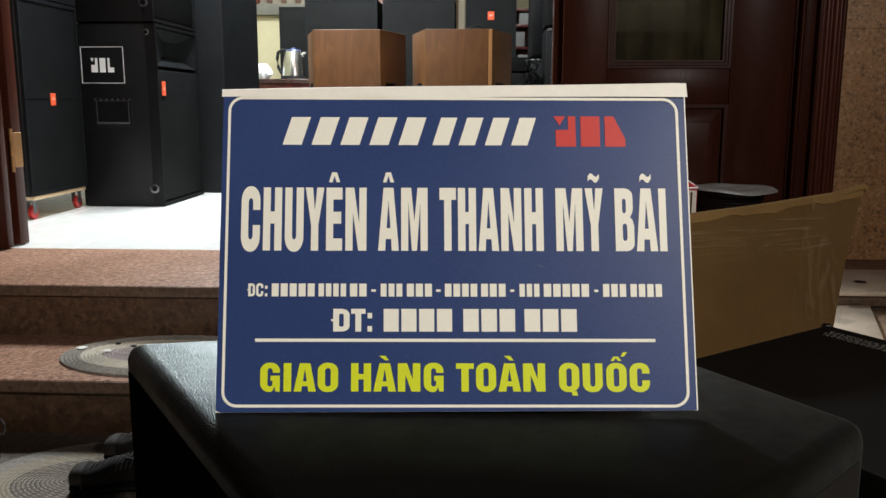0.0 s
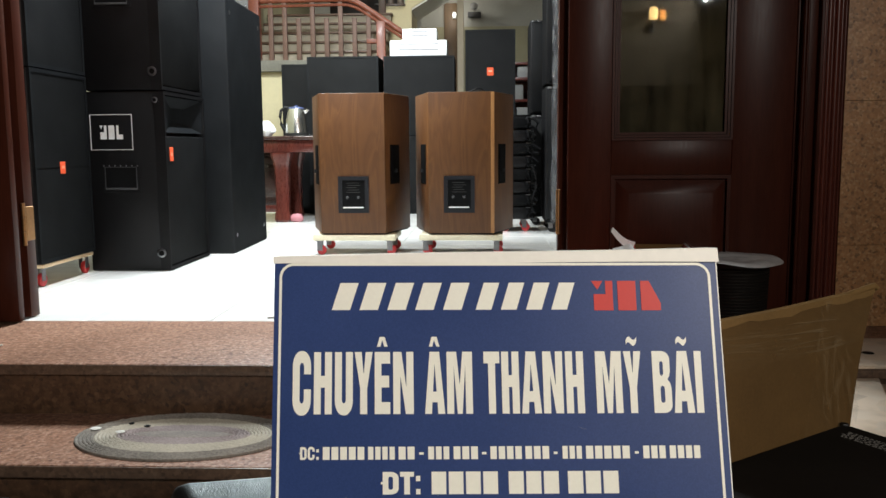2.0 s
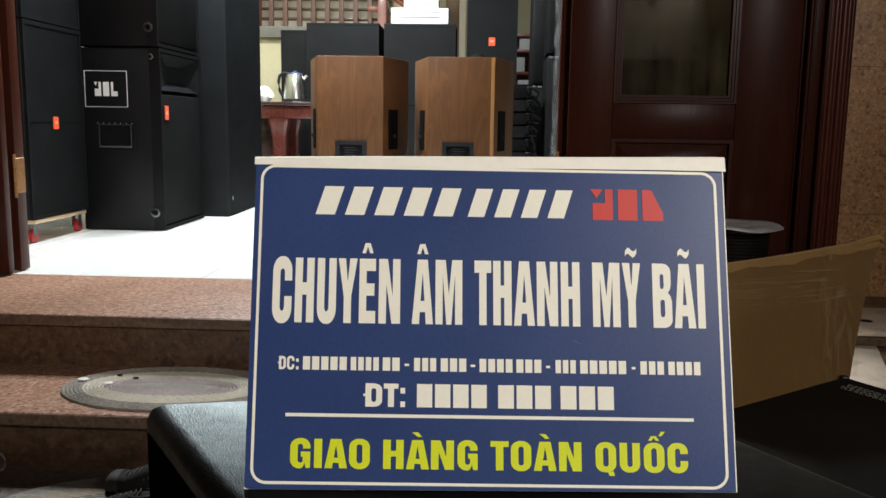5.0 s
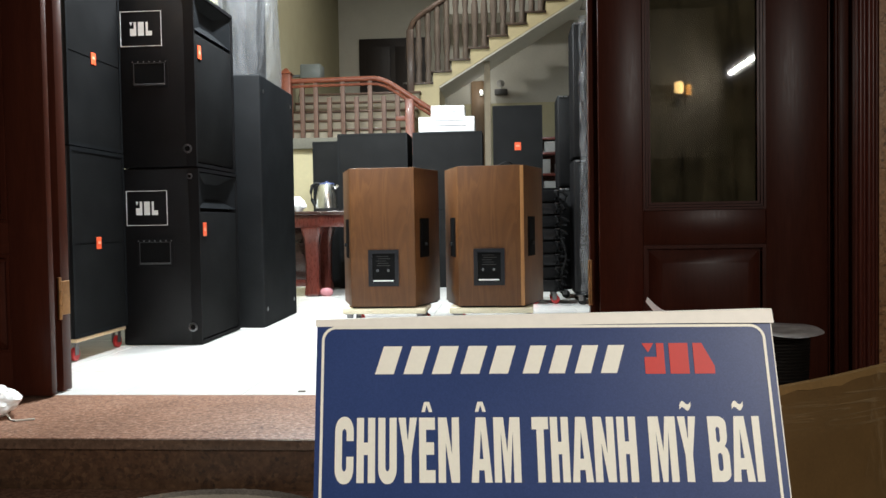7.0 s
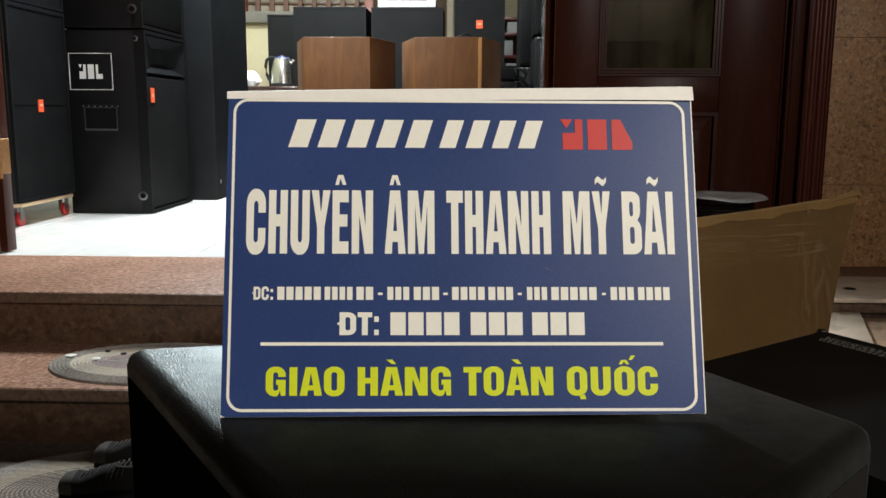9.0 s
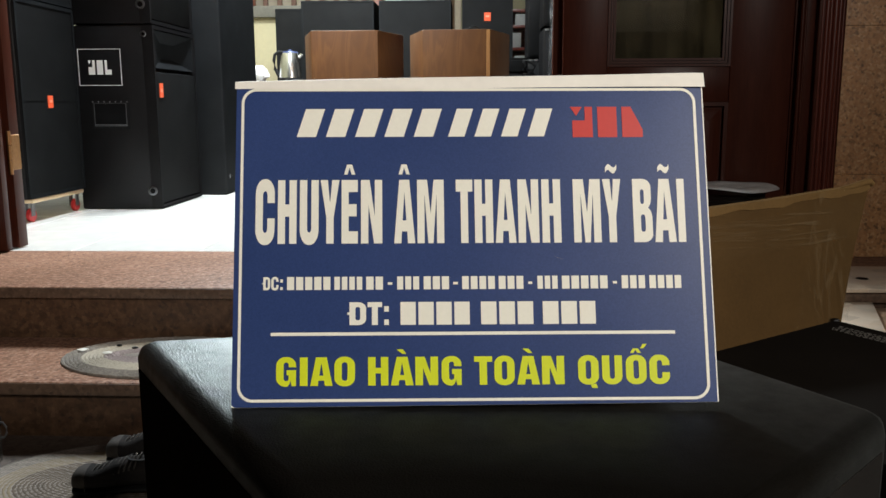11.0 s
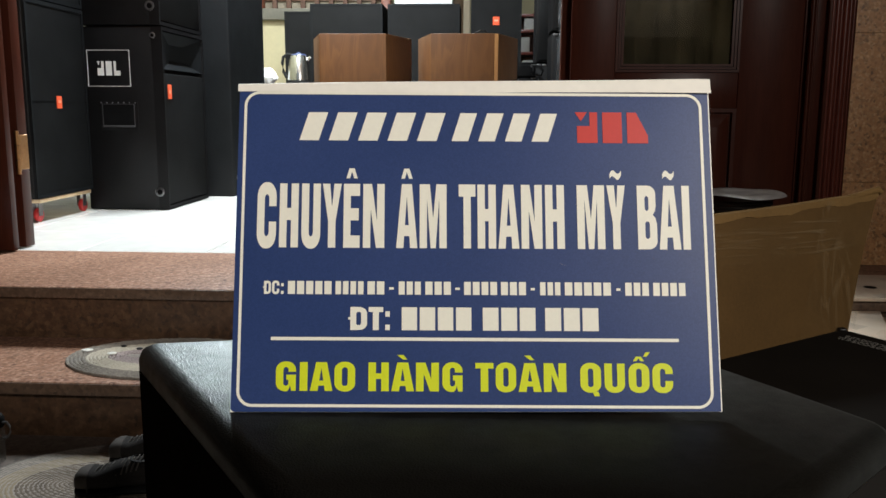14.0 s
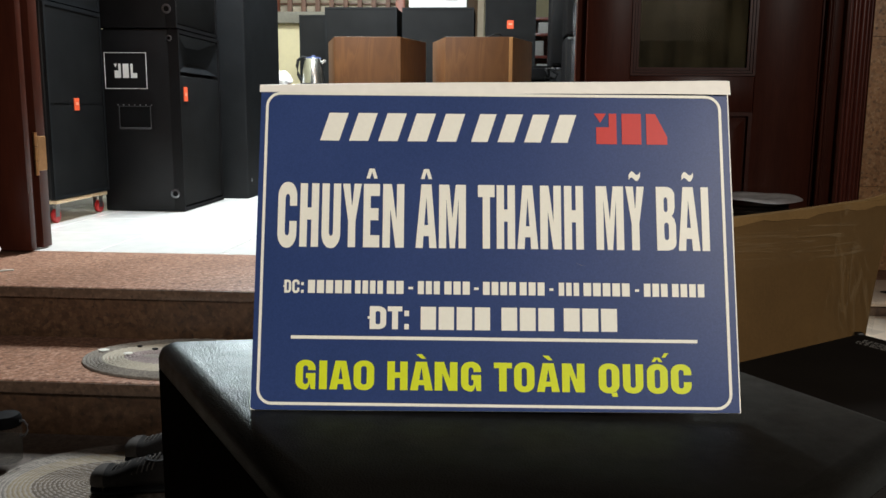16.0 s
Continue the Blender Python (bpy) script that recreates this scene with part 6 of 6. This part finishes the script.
for k, (x0, z0, drop) in enumerate(((0.11, 0.62, 0.44),)):
    bm = BM()
    pts = []
    for i in range(15):
        f = i / 14
        pts.append((x0 + (0.030 + 0.022 * k) * math.sin(math.pi * f) + 0.022 * math.sin(7 * f + 2.3 * k), -0.050 - 0.020 * math.sin(2 * math.pi * f + k), z0 - f * drop - 0.05 * math.sin(math.pi * f)))
    sweep(bm, pts, 0.009, 8)
    part("cable", bm, M["cable"], rack, "hanging black cable")

# ---- stacks by the folded leaf ----
for x0, x1, y0, y1, zs in ((0.530, 0.86, 8.76, 9.26, ((0.115, 1.095), (1.105, 2.005))), (0.632, 0.98, 8.10, 8.62, ((0.115, 1.325), (1.345, 2.560)))):
    # Board coloured black for the shadow beneath the stack.
    dolly(pose((x0 + x1) / 2, (y0 + y1) / 2, FLOOR), x1 - x0 - 0.02, y1 - y0 - 0.02, 0.113, "low board dolly on grey casters, blackened for the shadow under stacked loudspeakers", "recess_black", 0.022, "rubber")
    for k, (za, zb) in enumerate(zs):
        ob = thing("stacked_loudspeaker", "dark navy-grey loudspeaker in a stack by the open door leaf", "speaker", pose((x0 + x1) / 2, (y0 + y1) / 2, FLOOR + za), group="loudspeaker stacks by the door leaf")
        hx, hy, hz = (x1 - x0) / 2, (y1 - y0) / 2, zb - za - 0.004
        bm = BM()
        span(bm, -hx, hx, -hy + 0.016, hy, 0.0, hz, 0.014, 3)
        part("cabinet", bm, M["speaker_paint"], ob)
        bm = BM()
        span(bm, -hx + 0.022, hx - 0.022, -hy, -hy + 0.017, 0.022, hz - 0.022, 0.006)
        part("grille", bm, M["grille"], ob, "dark fine-mesh grille")
        bm = BM()
        for bx in (-hx + 0.035, -hx + 0.085):
            box(bm, (bx, -hy - 0.004, hz - 0.012), (0.040, 0.014, 0.018), 0.004)
        part("latch", bm, M["zinc"], ob, "pale metal latch")
film_strip = thing("film_sheet", "shiny clear plastic film hanging over the stacked loudspeakers", "film", pose(0.800, 8.095, FLOOR + 0.10))
bm = BM()
rows = []
for j in range(90):
    z = 2.50 * j / 89
    row = []
    for i in range(14):
        f = i / 13
        x = -0.120 + 0.016 * noise.noise(Vector((2.0, 0.0, z * 4))) + 0.22 * f
        d = 0.8 * (0.5 - abs(noise.noise(Vector((x * 14, 5.0, z * 5))))) + 0.5 * (0.5 - abs(noise.noise(Vector((x * 32, 9.0, z * 12)))))
        row.append(bm.verts.new((x, -0.012 - 0.090 * max(0.0, d), z)))
    rows.append(row)
for a, b in zip(rows, rows[1:]):
    for i in range(13):
        bm.faces.new((a[i], a[i + 1], b[i + 1], b[i]))
part("film", bm, M["film"], film_strip, "crumpled clear plastic film")

# far shelf seen past the stacks
shelf = thing("wall_shelf", "dark red wooden shelf unit with white things on it", "shelf", pose(0.86, 12.3, FLOOR))
bm = BM()
span(bm, -0.45, 0.45, 0.36, 0.40, 0.0, 1.95)
part("back_panel", bm, M["table_wood"], shelf)
for z in (0.02, 0.55, 1.05, 1.42, 1.72, 1.93):
    bm = BM()
    span(bm, -0.42, 0.43, 0.0, 0.36, z - 0.02, z + 0.02, 0.003)
    part("shelf_board", bm, M["table_wood"], shelf)
for x in (-0.45, 0.43):
    bm = BM()
    span(bm, x, x + 0.03, -0.002, 0.358, 0.0, 1.95, 0.003)
    part("side_panel", bm, M["table_wood"], shelf)
for x, z, w, h in ((-0.30, 1.441, 0.16, 0.20), (-0.05, 1.441, 0.20, 0.14), (-0.20, 1.071, 0.22, 0.26), (0.15, 1.071, 0.16, 0.20), (-0.1, 0.571, 0.3, 0.3), (-0.2, 1.741, 0.2, 0.15)):
    bm = BM()
    span(bm, -w / 2, w / 2, 0.05, 0.30, 0.0, h, 0.008)
    solid("shelf_box", bm, M["shelf_grey"], "small grey-white box on the dark red shelf", "box", group="shelf boxes", m=pose(0.86 + x, 12.3, FLOOR + z))

# ---- stair at the back ----
RY = 11.40            # plane of the lower railing
base_z = 2.30
# cream wall under the stair
bm = BM()
span(bm, -3.0, -1.16, RY + 0.05, 13.30, FLOOR, base_z - 0.14)
stair = solid("stair_lower", bm, M["cream_wall"], "lower stair flight with cream risers and brown treads on a cream base", "stair", "structure")
bm = BM()
span(bm, -3.0, -1.10, RY - 0.05, RY + 0.09, base_z - 0.14, base_z, 0.006)
part("edge_beam", bm, M["beam_grey"], stair)
rise, run = 0.155, 0.235
for k in range(5):
    y0 = RY + 0.16 + k * run
    z0 = base_z - 0.02 + k * rise
    bm = BM()
    span(bm, -2.98, -1.22, y0, y0 + run + 0.02, z0 - 0.02, z0 + rise - 0.030)
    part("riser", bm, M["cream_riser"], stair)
    bm = BM()
    span(bm, -2.98, -1.20, y0 - 0.028, y0 + run, z0 + rise - 0.030, z0 + rise, 0.005)
    part("tread", bm, M["step_wood"], stair)
LAND = base_z - 0.02 + 5 * rise
bm = BM()
span(bm, -2.98, -1.0, RY + 0.16 + 5 * run, 15.58, LAND - 0.16, LAND)
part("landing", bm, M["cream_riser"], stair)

# railing in front
rail = thing("stair_railing", "varnished reddish wooden railing with square balusters and a pointed newel", "railing", pose(0, 0, 0))
bm = BM()
span(bm, -2.945, -2.805, RY - 0.07, RY + 0.07, base_z, 3.150, 0.010)
newel = part("newel", bm, M["red_rail"], rail)
bm = BM()
bmesh.ops.create_cone(bm, cap_ends=True, segments=4, radius1=0.125, radius2=0.01, depth=0.085, matrix=Matrix.Translation((-2.875, RY, 3.1925)) @ Matrix.Rotation(radians(45), 4, "Z"))
part("cap", bm, M["red_rail"], newel, "pointed pyramid cap")
bm = BM()
pts = [(-2.80, RY, 3.055), (-2.3, RY, 3.060), (-1.80, RY, 3.065), (-1.66, RY, 3.060), (-1.56, RY, 3.030), (-1.46, RY, 2.975), (-1.20, RY, 2.800), (-0.96, RY, 2.640), (-0.70, RY, 2.46)]
for a, b in zip(pts, pts[1:]):
    rod(bm, a, b, 0.036, 12)
part("handrail", bm, M["red_rail"], rail)
bm = BM()
pts2 = [(x, y - 0.012, z - 0.072) for x, y, z in pts]
for a, b in zip(pts2, pts2[1:]):
    rod(bm, a, b, 0.020, 8)
part("under_rail", bm, M["red_rail"], rail)


def rail_z(x):
    for a, b in zip(pts, pts[1:]):
        if a[0] <= x <= b[0]:
            return a[2] + (b[2] - a[2]) * (x - a[0]) / (b[0] - a[0])
    return pts[-1][2]


for k in range(9):
    x = -2.665 + k * 0.1815
    full = k in (0, 1, 3, 5, 7) or x > -1.5
    z1 = rail_z(x) - 0.03 if full else 2.83
    bm = BM()
    span(bm, x - 0.030, x + 0.030, RY - 0.022, RY + 0.022, base_z, z1, 0.004)
    part("baluster", bm, M["baluster_wood"], rail)
bm = BM()
span(bm, -1.290, -1.175, RY - 0.06, RY + 0.055, FLOOR, 2.78, 0.008)
part("post", bm, M["red_rail"], rail)
bm = BM()
span(bm, -1.42, -1.29, RY - 0.03, RY + 0.03, 2.50, 2.56, 0.004)
part("cross_bar", bm, M["red_rail"], rail)

# upper flight, seen from its side
UY = 12.60
up = thing("stair_upper", "cream upper stair flight with dark treads and a grey underside", "stair", pose(0, 0, 0), kind="structure")
x0, z0, ur, uz = -1.30, 3.165, 0.2735, 0.1620
prof = []
for k in range(9):
    prof += [(x0 + k * ur, z0 + k * uz), (x0 + (k + 1) * ur, z0 + k * uz)]
xe = x0 + 9 * ur
under = [(xe, 3.133 + (xe + 0.936) * 0.592), (-0.936, 3.133), (-0.936, FLOOR), (-1.30, FLOOR)]
bm = BM()
outline = prof + under
extrude_outline(bm, outline, UY, UY + 1.05)
part("flight", bm, M["cream_wall"], up)
for k in range(9):
    bm = BM()
    span(bm, x0 + k * ur - 0.03, x0 + (k + 1) * ur + 0.004, UY - 0.022, UY + 1.05, z0 + k * uz + 0.001, z0 + k * uz + 0.030, 0.004)
    part("tread", bm, M["dark_stair_wood"], up)
bm = BM()
zu = 3.133 + (xe + 0.936) * 0.592
extrude_outline(bm, [(-0.932, 3.130), (xe, zu - 0.004), (xe, zu - 0.030), (-0.932, 3.104)], UY + 0.004, UY + 1.05)
part("underside", bm, M["grey_soffit"], up, "grey sloping underside")

urail = thing("stair_balustrade", "dark wooden balustrade curving up the upper stair flight", "railing", pose(0, 0, 0))
bm = BM()
rp = [(-1.365, UY, 3.20), (-1.375, UY, 3.55), (-1.36, UY, 3.92), (-1.31, UY, 4.05), (-1.20, UY, 4.16), (-0.95, UY, 4.315), (-0.6, UY, 4.52), (1.0, UY, 5.47)]
sweep(bm, rp, 0.045, 10)
part("handrail", bm, M["dark_stair_wood"], urail)
for k in range(9):
    for j in (0, 1):
        x = x0 + k * ur + 0.07 + j * 0.137
        zb = z0 + k * uz + 0.030
        zt = 4.315 + (x + 0.95) * 0.594
        bm = BM()
        prof2 = [(0.046, 0.0), (0.046, 0.14), (0.036, 0.18), (0.056, 0.40), (0.046, 0.62), (0.034, 0.70), (0.046, 0.80), (0.046, zt - zb)]
        lathe(bm, prof2, 10, (x, UY + 0.02, zb))
        part("baluster", bm, M["turned_wood"], urail)
bm = BM()
span(bm, -1.40, -1.30, UY - 0.05, UY + 0.05, LAND, 3.95, 0.008)
part("newel", bm, M["dark_stair_wood"], urail)

# door on the landing, set in the back wall
ldoor = thing("door_5", "closed dark brown wooden door on the stair landing", "door", pose(0, 0, 0), kind="structure")
bm = BM()
span(bm, -2.62, -1.40, 15.55, 15.596, LAND, 4.50, 0.004)
part("leaf", bm, M["dark_door"], ldoor)
for a, b in ((-2.50, -2.06), (-1.96, -1.52)):
    bm = BM()
    span(bm, a, b, 15.535, 15.552, LAND + 0.25, 4.35, 0.006)
    part("panel", bm, M["dark_door"], ldoor)
bm = BM()
box(bm, (-1.78, 15.52, LAND + 0.62), (0.10, 0.03, 0.03), 0.006)
part("handle", bm, M["chrome"], ldoor)

# small things at the stair
bm = BM()
span(bm, -2.84, -2.55, 12.0, 12.28, 3.20, 3.40, 0.02)
span(bm, -3.0, -2.83, 12.10, 12.18, 3.24, 3.27)
solid("wall_box", bm, M["case_grey"], "small grey-green plastic box fixed to the wall above the stair", "box")

# room beyond the stair
bm = BM()
span(bm, -0.290, -0.200, 12.75, 12.95, FLOOR, 3.50)
solid("column", bm, M["cream_riser"], "cream painted post under the stair", "column", "structure")
bm = BM()
span(bm, -0.92, 3.0, 14.30, 14.50, 3.101, 4.42)
solid("wall_inner_upper", bm, M["hall_grey"], "pale grey upper wall of the room beyond the stair", "wall", "structure")
bm = BM()
span(bm, -0.92, 3.0, 14.30, 14.50, FLOOR, 3.10)
solid("wall_inner", bm, M["side_wall"], "cream wall of the room beyond the stair", "wall", "structure")
bm = BM()
span(bm, -0.545, -0.335, 14.270, 14.298, FLOOR + 0.02, 3.47, 0.004)
panel = solid("wall_panel", bm, M["brown_panel"], "plain brown wooden panel on the cream wall behind the stair", "panel")
bracket = thing("wall_fan", "small dark wall fan on a grey bracket by the post", "fan", pose(-0.06, 14.16, 3.40))
bm = BM()
lathe(bm, [(0.016, -0.03), (0.058, -0.02), (0.066, 0.0), (0.058, 0.02), (0.016, 0.04)], 24)
bmesh.ops.transform(bm, matrix=Matrix.Rotation(radians(75), 4, "X"), verts=bm.verts)
part("cage", bm, M["shelf_grey"], bracket)
bm = BM()
span(bm, -0.10, 0.11, -0.02, 0.14, -0.17, -0.09, 0.008)
part("bracket", bm, M["rim_grey"], bracket, "grey wall bracket")
spot = thing("wall_spot_lamp", "small bright white wall lamp by the post under the stair", "lamp", pose(-0.376, 14.20, 3.275))
bm = BM()
bmesh.ops.create_uvsphere(bm, u_segments=24, v_segments=16, radius=0.024)
part("globe", bm, M["spot_glow"], spot)
bm = BM()
span(bm, -0.03, 0.03, 0.026, 0.06, -0.05, 0.05, 0.006)
part("backplate", bm, M["grey_soffit"], spot)

# ---- lamps ----


def tube_lamp(m, length, glow, label):
    ob = thing("tube_lamp", label, "lamp", m, group="tube lamps")
    bm = BM()
    span(bm, -length / 2 - 0.03, length / 2 + 0.03, -0.03, 0.03, 0.030, 0.070, 0.006)
    part("batten", bm, M["white_card"], ob)
    bm = BM()
    rod(bm, (-length / 2, 0, 0.008), (length / 2, 0, 0.008), 0.014, 14)
    part("tube", bm, M[glow], ob, "glowing white tube")
    for sx in (-1, 1):
        bm = BM()
        box(bm, (sx * (length / 2 + 0.012), 0, 0.012), (0.024, 0.034, 0.040), 0.004)
        part("holder", bm, M["white_card"], ob)
    return ob


tube_lamp(pose(-1.5, 5.9, 3.980, 0, 0, 90), 1.2, "tube_glow", "white fluorescent tube lamp on the showroom ceiling")
tube_lamp(pose(-1.65, 8.8, 3.980), 1.2, "tube_glow", "white fluorescent tube lamp on the showroom ceiling")
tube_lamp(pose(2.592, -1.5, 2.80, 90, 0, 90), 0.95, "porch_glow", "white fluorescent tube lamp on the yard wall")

sconce = thing("wall_sconce", "warm glowing glass wall lantern on a dark bracket", "lamp", pose(2.02, -2.20, 2.657))
bm = BM()
span(bm, -0.03, 0.03, 0.0, 0.025, -0.18, -0.08, 0.006)
part("backplate", bm, M["rubber"], sconce)
bm = BM()
sweep(bm, [(0, 0.02, -0.12), (0, 0.07, -0.13), (0, 0.11, -0.11), (0, 0.12, -0.06)], 0.014, 8)
part("arm", bm, M["rubber"], sconce)
# Plate lit by the globe; its orange light is put in as emission.
bm = BM()
span(bm, 0.095, 0.155, 0.0, 0.05, -0.06, 0.06, 0.006)
part("lit_plate", bm, M["amber_glow"], sconce, "orange-lit plate beside the globe, its light given as glow")
bm = BM()
lathe(bm, [(0.030, -0.055), (0.046, -0.050), (0.050, -0.040), (0.054, 0.050), (0.046, 0.066), (0.024, 0.082)], 20, (0, 0.12, 0))
part("globe", bm, M["bulb_glow"], sconce, "glowing amber glass globe")

# ---- floor tiles ----
bm = BM()
box(bm, (0, 0, 0.003), (0.596, 0.596, 0.006), 0.0015, 1)
tile_mesh = finish(bm, "tile", M["white_tile"])
for i in range(10):
    for j in range(19):
        piece("tile", tile_mesh, floor, pose(-2.70 + 0.6 * i, 4.462 + 0.6 * j, FLOOR - 0.006))
